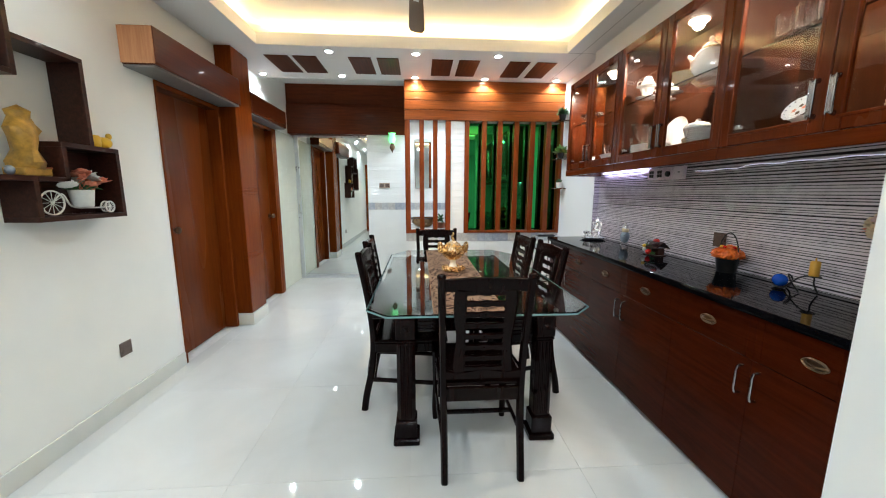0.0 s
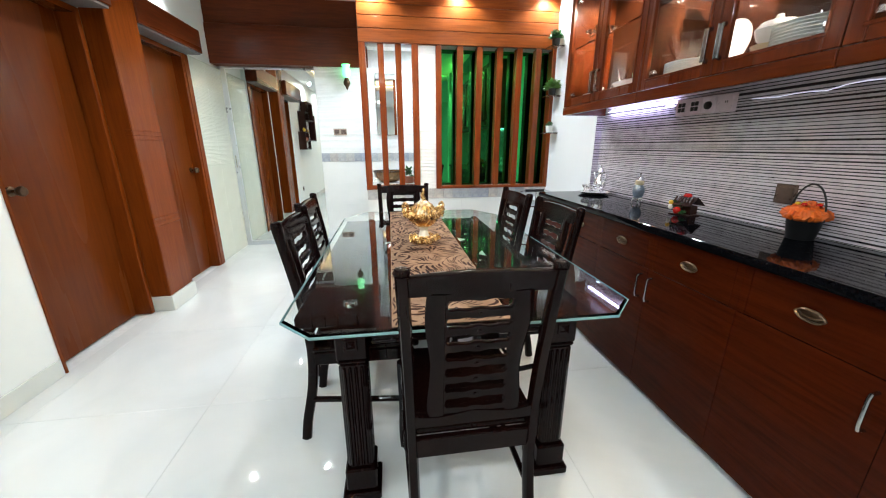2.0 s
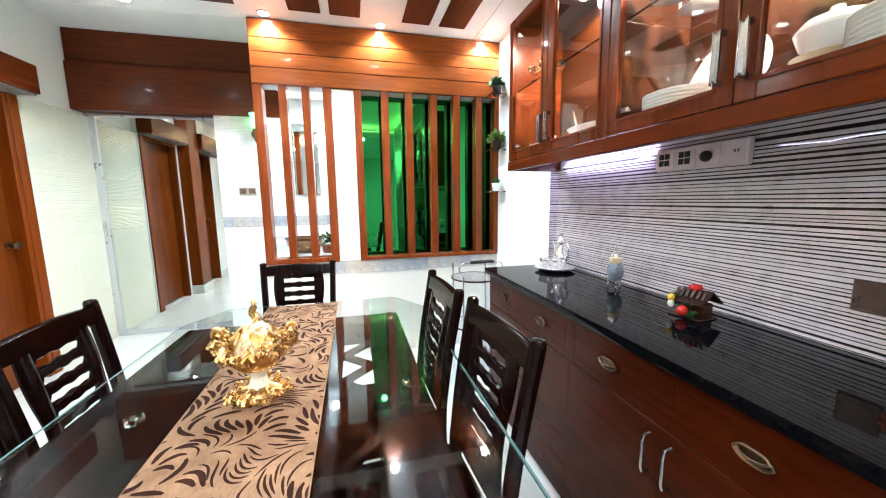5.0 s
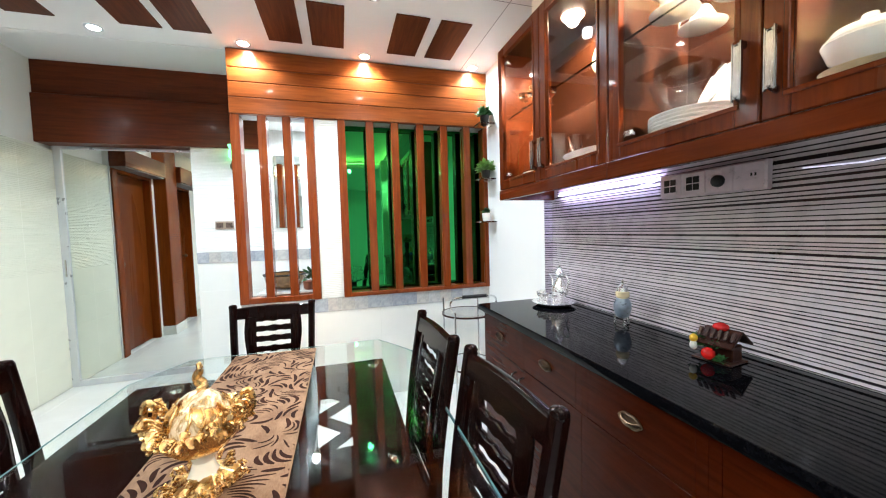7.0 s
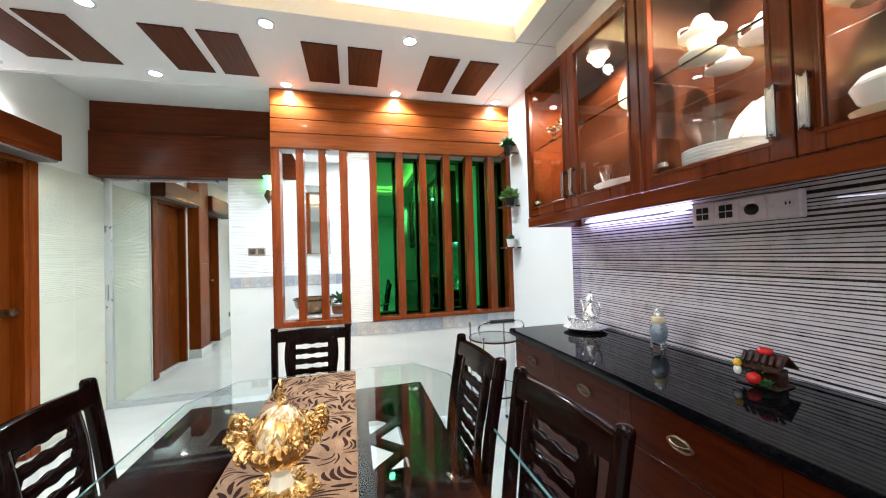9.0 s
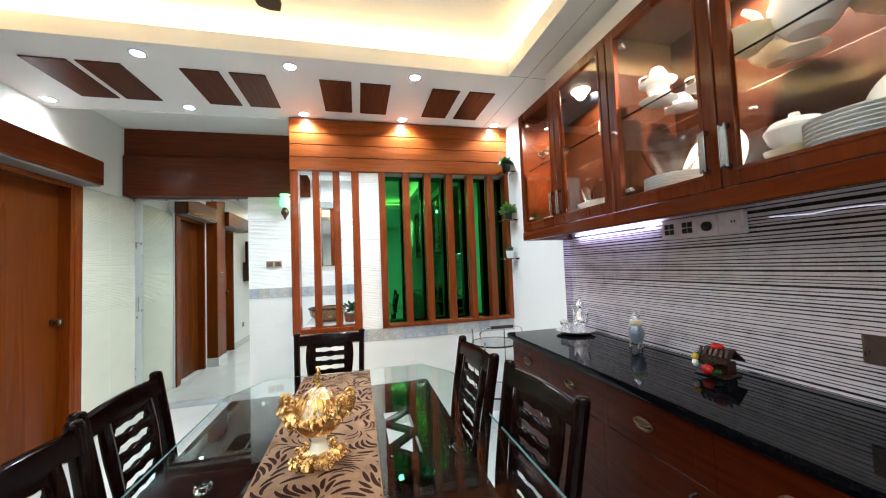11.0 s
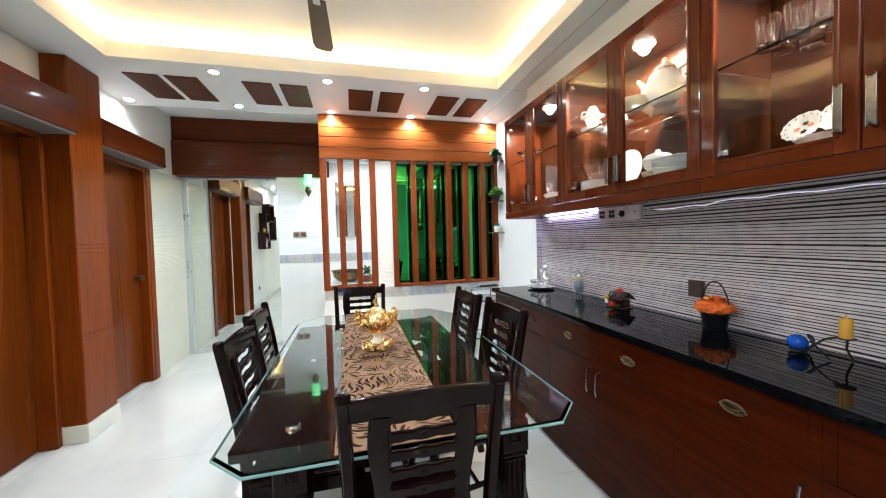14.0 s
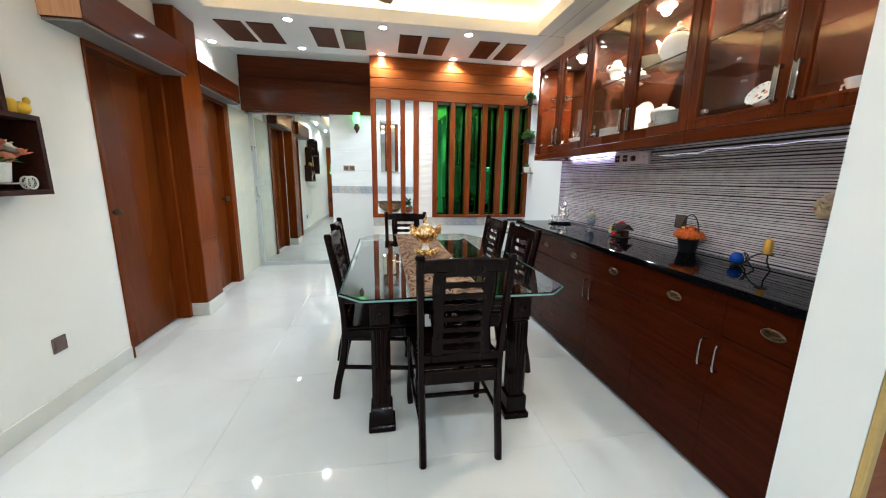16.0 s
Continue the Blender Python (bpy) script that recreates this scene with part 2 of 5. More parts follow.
struct("wall_west_1", boxes([(XL - T, XL, YBACK, 3.20, 0, ZH), (XL - T, XL, 3.20, 3.985, 2.05, ZH), (XL - T, XL, 3.985, 4.38, 0, ZH),
                             (XL - T, XL, 4.38, 5.13, 2.06, ZH), (XL - T, XL, 5.13, 5.22, 0, ZH)]), WALL, "cream painted wall with two wooden doors")
struct("wall_west_2", boxes([(XL - 2 * T, XL - 0.05, 5.221, 6.1, 2.08, ZH), (XL - 2 * T, XL - T, 5.221, 6.1, 0, 2.08), (XL - T + 0.001, XL - 0.012, 5.22, 5.98, 0, 2.075)]), WALL, "cream painted wall above ridged white tiles")
struct("wall_north_1", boxes([(XL - 0.4, -0.36, 5.97, 6.1, 0, ZH), (-0.36, 2.2, 5.832, 6.1, 0, ZH)]), GROUT, "white ridged tile wall with wall lamp")
struct("wall_east_1", boxes([(XR + 0.006, XR + T, 1.2, 6.1, 0, ZH), (2.12, XR + 0.006, 3.985, YP + 0.1, 0, ZC)]), WHITEWALL, "white wall behind the sideboard")
struct("wall_east_2", box(1.665, XBACK + T, 1.257, 1.451, 0, ZC), WHITEWALL, "plain white wall end beside the sideboard")
struct("wall_east_3", box(XBACK, XBACK + T, YBACK, 1.22, 0, ZH), WALL, "plain cream painted wall")
struct("wall_south", box(XL - T, XBACK + T, YBACK - T, YBACK, 0, ZH), WALL, "plain cream painted wall")

# false ceiling with a raised tray
TX0, TX1, TY0, TY1 = -1.02, 1.765, 0.55, 3.965
bm = boxes([(XL, TX0, TY0, 4.88, ZC, ZC + 0.10), (TX1, XR + 0.006, TY0, 4.88, ZC, ZC + 0.10),
            (TX0, TX1, TY1, 4.88, ZC, ZC + 0.10), (XL, XBACK, YBACK, TY0, ZC, ZC + 0.10),
            (0.23, XR + 0.006, 4.88, 4.97, ZC, ZC + 0.10)])
ceiling = struct("ceiling", bm, CEIL, "white false ceiling with a raised lit tray", "ceiling")
struct("ceiling_slab", box(XL - 0.4, XBACK + T, YBACK - T, 6.2, ZH, ZH + 0.15), CEIL, "white upper ceiling slab", "ceiling")
struct("trim_ceiling", boxes([(XL, 0.23, 4.88, 4.90, ZC - 0.004, ZH)]), CEIL, "white edge of the false ceiling", "trim")

# bulkhead over the wall cabinets
struct("bulkhead", box(2.015, XR + 0.004, 1.453, 3.92, 2.302, ZC), CEIL, "white boxed bulkhead above the wall cabinets", "bulkhead")

# fine joints in the false ceiling beside the cabinets
struct("trim_joint", boxes([(TX1 + 0.002, XR - 0.002, 3.955, 3.958, ZC - 0.0008, ZC - 0.0001), (1.895, 1.898, 1.48, 4.84, ZC - 0.0008, ZC - 0.0001)]), DULLSTRIP, "thin joint lines in the white ceiling", "trim")

# skirting
struct("baseboard", boxes([(XL, XL + 0.012, YBACK, 3.19, 0, 0.10), (XBACK - 0.012, XBACK, YBACK, 1.22, 0, 0.10), (XL, XBACK, YBACK, YBACK + 0.012, 0, 0.10)], 0.002), SKIRT, "pale grey tile skirting along the wall", "baseboard")

# cove lights on the ledge round the tray
cove = thing("cove_light", pose(0, 0, 0), "warm amber strip light hidden round the ceiling tray", "light")
for row in ((TX0 - 0.16, TX0 - 0.12, TY0 + 0.1, TY1, ZC + 0.104, ZC + 0.13), (TX1 + 0.12, TX1 + 0.16, TY0 + 0.1, TY1, ZC + 0.104, ZC + 0.13),
            (TX0, TX1, TY1 + 0.12, TY1 + 0.16, ZC + 0.104, ZC + 0.13), (TX0, TX1, TY0 - 0.16, TY0 - 0.12, ZC + 0.104, ZC + 0.13)):
    part("strip", box(*row, 0.004), COVE, cove)

# downlights
SPOTS = [(0.352, 4.76), (1.141, 4.76), (1.975, 4.76), (-0.426, 4.075), (0.369, 4.075), (1.145, 4.075), (-1.301, 4.76), (-0.453, 4.76)]
first = None
for x, y in SPOTS:
    if first is None:
        first = thing("downlight", pose(x, y, ZC), "small round white recessed ceiling downlight, lit", "light", "ceiling downlights")
        part("ring", lathe([(0.030, -0.001), (0.046, -0.001), (0.046, -0.006), (0.040, -0.008), (0.032, -0.006)], 24, None, (0, 0, 0), None, False), ALU, first, "", True)
        part("disc", lathe([(0.001, -0.0015), (0.031, -0.0015), (0.030, -0.005), (0.001, -0.0055)], 20), LAMPWHITE, first)
    else:
        copy_thing(first, pose(x, y, ZC))
    lamp("downlight_beam", "SPOT", (x, y, ZC - 0.03), SPOT_POWER * (0.5 if x < -1 else 1.0), LAMP_TINT, None, 135, 0.3)
for x, y in ((-1.22, 1.9), (-1.22, 0.45), (-0.426, 0.40), (0.369, 0.40), (1.145, 0.40)):
    copy_thing(first, pose(x, y, ZC))
    lamp("downlight_beam", "SPOT", (x, y, ZC - 0.03), WEST_POWER if x < -1 else NEAR_POWER, LAMP_TINT, None, 172, 0.6)
for x, y in ((0.2, -1.6), (2.4, -1.6)):
    copy_thing(first, pose(x, y, ZC))
    lamp("downlight_beam", "SPOT", (x, y, ZC - 0.03), BACK_POWER, LAMP_TINT, None, 172, 0.6)

# wooden panels in the ceiling, in pairs
panels = [(-1.06, 0.22), (-0.80, 0.22), (-0.28, 0.215), (-0.01, 0.21), (0.525, 0.205), (0.79, 0.205), (1.29, 0.205), (1.565, 0.20)]
for x, w in panels:
    p = part("ceiling_panel", box(x, x + w, 4.20, 4.67, ZC - 0.008, ZC + 0.001, 0.002), PANELWOOD)
    tagged(p, "flat dark brown wooden ceiling panel", "ceiling panel", "ceiling panels")

# ---------------------------------------------------------------- doors and pilaster on the west wall
def door(number, y0, y1, top, xin, near, knob):
    d = new("door_%d" % number)
    tagged(d, "closed brown varnished flush wooden door in its frame", "door", "", "structure")
    part("door_leaf", box(xin - 0.04, xin, y0 + near, y1 - 0.035, 0.008, top - 0.035, 0.002), DOORWOOD, d)
    part("door_frame", boxes([(xin - 0.05, XL + 0.012, y0, y0 + near, 0, top), (xin - 0.05, XL + 0.012, y1 - 0.035, y1, 0, top), (xin - 0.05, XL + 0.012, y0 + near, y1 - 0.035, top - 0.035, top)], 0.004), JAMBWOOD, d)
    k = part("door_knob", lathe([(0.026, 0), (0.026, 0.006), (0.010, 0.010), (0.010, 0.03), (0.024, 0.04), (0.028, 0.052), (0.022, 0.064), (0.004, 0.068)], 20), BRONZE, d, "round brass knob", True)
    k.matrix_basis = pose(xin, knob, 1.01, 0, 90, 0)
    return d


door(1, 3.20, 3.985, 2.05, XL - 0.09, 0.014, 3.34)
door(2, 4.38, 5.13, 2.06, XL - 0.07, 0.035, 5.05)
struct("trim_door", boxes([(XL, XL + 0.018, 5.13, 5.205, 0, 2.06)], 0.004), JAMBWOOD, "brown wooden door casing", "trim")

pil = thing("pilaster", pose(0, 0, 0), "brown varnished wooden wall pilaster with a white tile foot", "pilaster")
part("shaft", box(XL, -1.255, 3.992, 4.31, 0.12, ZC - 0.002, 0.006), JAMBWOOD, pil)
part("foot", box(XL, -1.243, 3.985, 4.32, 0, 0.12, 0.004), SKIRT, pil, "pale tile foot")
for z in (0.66, 0.69, 0.72, 1.275, 1.305, 1.335):
    part("groove_strip", box(-1.30, -1.2525, 3.9895, 4.3115, z, z + 0.009, 0.002), JAMBWOOD, pil)

lin = thing("lintel_box", pose(0, 0, 0), "long brown wooden pelmet box over a door", "pelmet", "door pelmets")
part("box_body", box(XL, -1.20, 2.95, 3.99, 2.065, 2.285, 0.004), MAHOGANY, lin)
part("end_cap", box(XL, -1.203, 2.944, 2.95, 2.07, 2.28, 0.001), PALEWOOD, lin, "pale wood end face")
part("under_strip", box(XL, -1.215, 2.96, 3.98, 2.052, 2.065, 0.001), DULLSTRIP, lin, "pale metal strip")
lin2 = thing("lintel_box", pose(0, 0, 0), "short brown wooden pelmet box over a door", "pelmet", "door pelmets")
part("box_body", box(XL, -1.25, 4.315, 5.215, 2.075, 2.27, 0.004), MAHOGANY, lin2)
part("under_strip", box(XL, -1.265, 4.33, 5.2, 2.062, 2.075, 0.001), DULLSTRIP, lin2, "pale metal strip")

# ---------------------------------------------------------------- mirrored sliding panel and beam at the far end
mir = thing("mirror_panel", pose(0, 0, 0), "tall mirrored sliding panel in a white aluminium frame", "mirror")
part("glass", box(XL + 0.045, -0.365, 5.945, 5.951, 0.055, 2.085), MIRROR, mir)
part("frame", boxes([(XL - 0.01, XL + 0.045, 5.93, 5.965, 0, 2.11), (XL + 0.045, -0.362, 5.93, 5.965, 0, 0.055), (XL + 0.045, -0.362, 5.93, 5.965, 2.085, 2.11)], 0.003), ALU, mir)
part("pull", box(XL + 0.008, XL + 0.022, 5.926, 5.931, 0.98, 1.13, 0.002), CHROME, mir, "small recessed chrome pull")
struct("beam_north", boxes([(XL - 0.048, 0.26, 5.80, 5.968, 2.112, 2.505), (XL - 0.048, 0.26, 5.822, 5.968, 2.507, ZH)], 0.004), BEAMWOOD, "dark brown wooden boarded beam in two steps above the mirror", "beam")

# ---------------------------------------------------------------- slatted partition
struct("wall_partition", boxes([(0.23, XR + 0.004, YP + 0.012, YP + 0.14, 0, 0.71), (0.77, 0.93, YP + 0.012, YP + 0.14, 0.71, 2.13), (0.23, XR + 0.004, YP + 0.012, YP + 0.14, 0.71, 0.81),
                                (0.23, XR + 0.004, YP + 0.03, YP + 0.14, 2.135, ZC), (0.93, XR + 0.004, YP + 0.155, YP + 0.2, 0.0, 2.135)]), GROUT, "low tiled partition wall under wooden slats")
hd = thing("wooden_header", pose(0, 0, 0), "orange-brown boarded wooden header above the slats", "panelling")
for z0, z1 in ((2.135, 2.245), (2.248, 2.348), (2.351, 2.443), (2.446, ZC - 0.006)):
    part("board", box(0.225, 2.166, YP - 0.015, YP + 0.03, z0, z1, 0.004), HEADWOOD, hd)
scr = thing("slat_screen", pose(0, 0, 0), "upright reddish-brown wooden slats in a frame", "screen", "slat screens")
part("frame", boxes([(0.225, 0.285, YP - 0.012, YP + 0.10, 0.81, 2.134), (0.705, 0.765, YP - 0.012, YP + 0.10, 0.81, 2.134), (0.285, 0.705, YP - 0.010, YP + 0.10, 0.811, 0.852)], 0.004), SLATWOOD, scr)
for x in (0.395, 0.555):
    part("slat", box(x, x + 0.055, YP - 0.008, YP + 0.09, 0.852, 2.134, 0.004), SLATWOOD, scr)
gs = thing("slat_window", pose(0, 0, 0), "reddish-brown wooden slats in front of dark green mirror glass", "screen", "slat screens")
part("frame", boxes([(0.93, 0.985, YP - 0.012, YP + 0.10, 0.81, 2.134), (2.085, 2.15, YP - 0.012, YP + 0.10, 0.81, 2.134), (0.985, 2.085, YP - 0.010, YP + 0.10, 0.811, 0.842)], 0.004), SLATWOOD, gs)
for x in (1.135, 1.325, 1.525, 1.72, 1.915):
    part("slat", box(x, x + 0.058, YP - 0.008, YP + 0.085, 0.842, 2.134, 0.004), SLATWOOD, gs)
part("green_glass", box(0.93, 2.16, YP + 0.146, YP + 0.152, 0.81, 2.134), GREENGLASS, gs, "dark green mirror glass")
for x in (1.165, 1.355, 1.555, 1.75):
    part("glass_clip", box(x - 0.012, x + 0.012, YP + 0.10, YP + 0.146, 0.85, 0.872, 0.003), CHROME, gs, "small clear clip")
# niche behind the open slats
struct("ceiling_niche", box(0.26, 0.95, YP + 0.141, 5.83, 2.30, 2.33), CEIL, "white panelled ceiling over the wash basin", "ceiling")
nl = copy_thing(first, pose(0.62, 5.42, 2.30))
lamp("downlight_beam", "SPOT", (0.62, 5.42, 2.27), 20, LAMP_TINT, None, 172, 0.6)
struct("wall_niche", box(0.935, 0.96, YP + 0.205, 5.83, 0, 2.30), WALL, "white side wall of the wash corner")

# ---------------------------------------------------------------- sideboard
CY1 = 3.93
YS = [1.452, 1.76, 2.20, 2.655, 3.09, 3.52, CY1]
FX = 1.69


def oval_handle(parent, y, z):
    rim = [(FX - 0.006, y + 0.038 * math.cos(a) * (1 + 0.04 * math.cos(6 * a)), z + 0.017 * math.sin(a) * (1 + 0.05 * math.cos(6 * a))) for a in [2 * math.pi * k / 24 for k in range(24)]]
    bm = sweep(rim, (0.004, 0.005), 6, None, 2, True, (1, 0, 0))
    sweep([(FX - 0.004, y - 0.036, z + 0.006), (FX - 0.016, y - 0.022, z + 0.001), (FX - 0.018, y, z - 0.004), (FX - 0.016, y + 0.022, z + 0.001), (FX - 0.004, y + 0.036, z + 0.006)], 0.0035, 6, bm, 2)
    ball(1.0, (FX - 0.001, y, z), (0.0045, 0.033, 0.0135), 16, 8, bm)
    part("oval_pull", bm, BRONZE, parent, "oval bronze drop pull", True)


def bar_handle(parent, x, y, z0, z1, material=None, r=0.006):
    bm = sweep([(x, y, z0), (x - 0.022, y, z0 + 0.004), (x - 0.026, y, z0 + 0.02), (x - 0.026, y, z1 - 0.02), (x - 0.022, y, z1 - 0.004), (x, y, z1)], r, 8, None, 2.5, False, (0, 1, 0))
    part("handle", bm, material or CHROME, parent, "chrome bar handle", True)


def flat_handle(parent, x, y, z0, z1):
    """A flat waisted bar with a lip along each edge, on two flared feet."""
    bm = boxes([(x - 0.027, x - 0.021, y - 0.0085, y + 0.0085, z0 + 0.004, z1 - 0.004), (x - 0.029, x - 0.020, y - 0.0105, y - 0.0075, z0, z1), (x - 0.029, x - 0.020, y + 0.0075, y + 0.0105, z0, z1)], 0.0012)
    for z, s in ((z0, 1), (z1, -1)):
        sweep([(x, y, z + s * 0.004), (x - 0.008, y, z + s * 0.005), (x - 0.018, y, z + s * 0.009), (x - 0.024, y, z + s * 0.014)], (0.009, 0.0055), 10, bm, 2.5, False, (0, 1, 0))
    part("handle", bm, NICKEL, parent, "flat chrome bar handle", True)


for i, (y0, y1) in enumerate(zip(YS, YS[1:])):
    u = thing("base_cabinet", pose(0, 0, 0), "dark reddish-brown varnished sideboard unit with drawer and door", "cabinet", "sideboard units")
    part("body", box(FX + 0.02, XR, y0 + 0.001, y1 - 0.001, 0.02, 0.835, 0.001), BASEWOOD, u)
    dr = part("drawer", box(FX, FX + 0.02, y0 + 0.03, y1 - 0.03, 0.6585, 0.8335, 0.0008), BASEWOOD, u)
    dd = part("door", box(FX, FX + 0.02, y0 + 0.0006, y1 - 0.0006, 0.03, 0.6555, 0.0008), BASEWOOD, u)
    part("stile", box(FX, FX + 0.02, y0 + 0.0004, y0 + 0.0290, 0.657, 0.834), BASEWOOD, u)
    part("stile", box(FX, FX + 0.02, y1 - 0.0290, y1 - 0.0004, 0.657, 0.834), BASEWOOD, u)
    oval_handle(dr, (y0 + y1) / 2 + (0.0 if i else -0.06), 0.745)
    side = y1 - 0.035 if i % 2 == 0 else y0 + 0.035
    bar_handle(dd, FX, side, 0.50, 0.62, NICKEL, 0.0048)
top = part("worktop", box(FX - 0.025, XR, 1.452, CY1 + 0.02, 0.838, 0.872, 0.002), GRANITE)
tagged(top, "polished black granite worktop on the sideboard", "worktop")
part("nosing", sweep([(FX - 0.026, 1.453 + 0.49 * k, 0.855) for k in range(5)] + [(FX - 0.026, CY1 + 0.019, 0.855)], (0.003, 0.014), 8, None, 2.5), GRANITE, top, "polished rounded front edge", True)

# ---------------------------------------------------------------- wall cabinets
UX, UZ0, UZ1 = 1.82, 1.46, 2.30
UY = [1.452, 1.76, 2.20, 2.65, 3.11, 3.54, 3.97]
for i in range(0, 6, 2):
    y0, ym, y1 = UY[i], UY[i + 1], UY[i + 2]
    u = thing("wall_cabinet", pose(0, 0, 0), "reddish-brown wooden wall cabinet with two glazed doors", "cabinet", "glazed wall cabinets")
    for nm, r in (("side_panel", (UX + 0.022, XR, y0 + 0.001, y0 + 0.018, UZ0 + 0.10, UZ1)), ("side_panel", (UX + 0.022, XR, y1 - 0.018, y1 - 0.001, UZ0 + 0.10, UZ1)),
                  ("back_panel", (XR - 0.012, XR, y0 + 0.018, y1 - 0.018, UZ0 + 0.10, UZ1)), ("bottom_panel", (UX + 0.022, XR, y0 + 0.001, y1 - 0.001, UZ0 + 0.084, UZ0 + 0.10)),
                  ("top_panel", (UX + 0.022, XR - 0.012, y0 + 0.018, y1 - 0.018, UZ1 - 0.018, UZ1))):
        part(nm, box(*r, 0.001), MAHOGANY if nm == "bottom_panel" or (nm == "side_panel" and i == 4) else (INNERSIDE_DIM if nm in ("side_panel", "back_panel") else INNERWOOD_DIM), u)
    if i == 4:
        part("end_apron", box(UX + 0.022, XR, y1 - 0.019, y1 - 0.001, UZ0, UZ0 + 0.0835, 0.001), MAHOGANY, u)
    part("plinth", box(UX - 0.004, UX + 0.022, y0 + 0.001, y1 - 0.001, UZ0, UZ0 + 0.055, 0.003), MAHOGANY, u)
    sh = part("shelf", box(UX + 0.05, XR - 0.013, y0 + 0.02, y1 - 0.02, 1.915, 1.923, 0.001), CLEAR, u, "clear glass shelf")
    sh.visible_shadow = False
    for a, b, hs in ((y0, ym, 1), (ym, y1, -1)):
        z0, z1, w = UZ0 + 0.058, UZ1 - 0.004, 0.052
        a, b = a + 0.002, b - 0.002
        d = part("door", boxes([(UX, UX + 0.02, a, a + w, z0, z1), (UX, UX + 0.02, b - w, b, z0, z1), (UX, UX + 0.02, a + w, b - w, z0, z0 + w), (UX, UX + 0.02, a + w, b - w, z1 - w, z1)], 0.003), MAHOGANY_V, u)
        part("bead", boxes([(UX - 0.004, UX + 0.006, a + w - 0.012, a + w, z0 + w, z1 - w), (UX - 0.004, UX + 0.006, b - w, b - w + 0.012, z0 + w, z1 - w), (UX - 0.004, UX + 0.006, a + w - 0.012, b - w + 0.012, z0 + w - 0.012, z0 + w), (UX - 0.004, UX + 0.006, a + w - 0.012, b - w + 0.012, z1 - w, z1 - w + 0.012)], 0.002), MAHOGANY_V, d)
        g = part("pane", box(UX + 0.008, UX + 0.012, a + w, b - w, z0 + w, z1 - w), GLASSPANE, d, "clear glass pane")
        g.visible_shadow = False
        hy = b - 0.03 if hs == 1 else a + 0.03
        flat_handle(d, UX, hy, 1.572, 1.703)
        ky = a + 0.062 if hs == 1 else b - 0.062
        for kz in (1.60, 2.21):
            part("hinge", boxes([(UX + 0.0205, UX + 0.034, ky - 0.016, ky + 0.016, kz - 0.009, kz + 0.009), (UX + 0.024, UX + 0.050, ky - 0.006, ky + 0.006, kz - 0.006, kz + 0.006)], 0.002), SILVER, d, "small metal hinge")
    part("cabinet_lamp", lathe([(0.001, 0), (0.050, 0), (0.050, -0.006), (0.042, -0.008), (0.001, -0.008)], 24, None, (2.005, ym, UZ1 - 0.0185)), LAMPWARM, u, "lit warm round lamp")
    lamp("cabinet_beam", "SPOT", (2.005, ym, UZ1 - 0.04), CABINET_POWER * (0.5, 1.05, 0.5)[i // 2], (1.0, 0.88, 0.74), None, 172, 0.3)

# under-cabinet light strip
led = thing("led_strip", pose(0, 0, 0), "bluish-white light strip under the wall cabinets", "light")
part("strip", sweep([(XR - 0.010, 3.22 + k * 0.06, UZ0 + 0.020) for k in range(12)], (0.0115, 0.0016), 8), LEDSTRIP, led)
part("loose_strip", sweep([(XR - 0.0003, 1.50 + k * 0.06, UZ0 - 0.004 - 0.006 * math.sin(0.9 * k) ** 2 - 0.012 * (k > 15)) for k in range(22)], (0.0012, 0.002), 6), LEDDIM, led)

# ---------------------------------------------------------------- dining table
TXA, TXB, TYA, TYB = 0.14, 1.21, 2.05, 3.86
tb = thing("dining_table", pose(0, 0, 0), "glass-topped dining table on a black-brown wooden base", "table")
c = 0.10
gl = part("glass_top", (lambda b: (bmesh.ops.bevel(b, geom=[e for e in b.edges if abs(e.verts[0].co.z - e.verts[1].co.z) < 1e-6 and e.verts[0].co.z > 0.755], offset=0.009, segments=1, affect="EDGES"), b)[1])(
    prism([(TXA + c, TYA), (TXB - c, TYA), (TXB, TYA + c), (TXB, TYB - 0.22), (TXB - 0.13, TYB), (TXA + 0.13, TYB), (TXA, TYB - 0.22), (TXA, TYA + c)], 0.748, 0.76)), TABLEGLASS, tb, "thick clear greenish glass with cut corners")
gl.visible_shadow = False
ring = [(TXA + c, TYA), (TXB - c, TYA), (TXB, TYA + c), (TXB, TYB - 0.22), (TXB - 0.13, TYB), (TXA + 0.13, TYB), (TXA, TYB - 0.22), (TXA, TYA + c)]
bm = bmesh.new()
mid = Vector(((TXA + TXB) / 2, (TYA + TYB) / 2))
loops = []
for grow, z in ((0.0006, 0.7485), (0.0022, 0.7500), (0.0022, 0.7560), (0.0006, 0.7575)):
    loops.append([bm.verts.new((x + (grow if x > mid.x else -grow), y + (grow if y > mid.y else -grow), z)) for x, y in ring])
for k in range(4):
    p, q = loops[k], loops[(k + 1) % 4]
    for n in range(8):
        bm.faces.new((p[n], p[(n + 1) % 8], q[(n + 1) % 8], q[n]))
part("cut_edge", bm, GLASSEDGE, tb, "pale green polished glass edge")
part("base_frame", boxes([(0.155, 0.42, 2.22, 3.66, 0.685, 0.725), (0.93, 1.08, 2.22, 3.66, 0.685, 0.725), (0.42, 0.93, 2.22, 2.34, 0.685, 0.725), (0.42, 0.93, 3.54, 3.66, 0.685, 0.725), (0.52, 0.83, 2.34, 3.54, 0.69, 0.722)], 0.005), EBONY, tb)
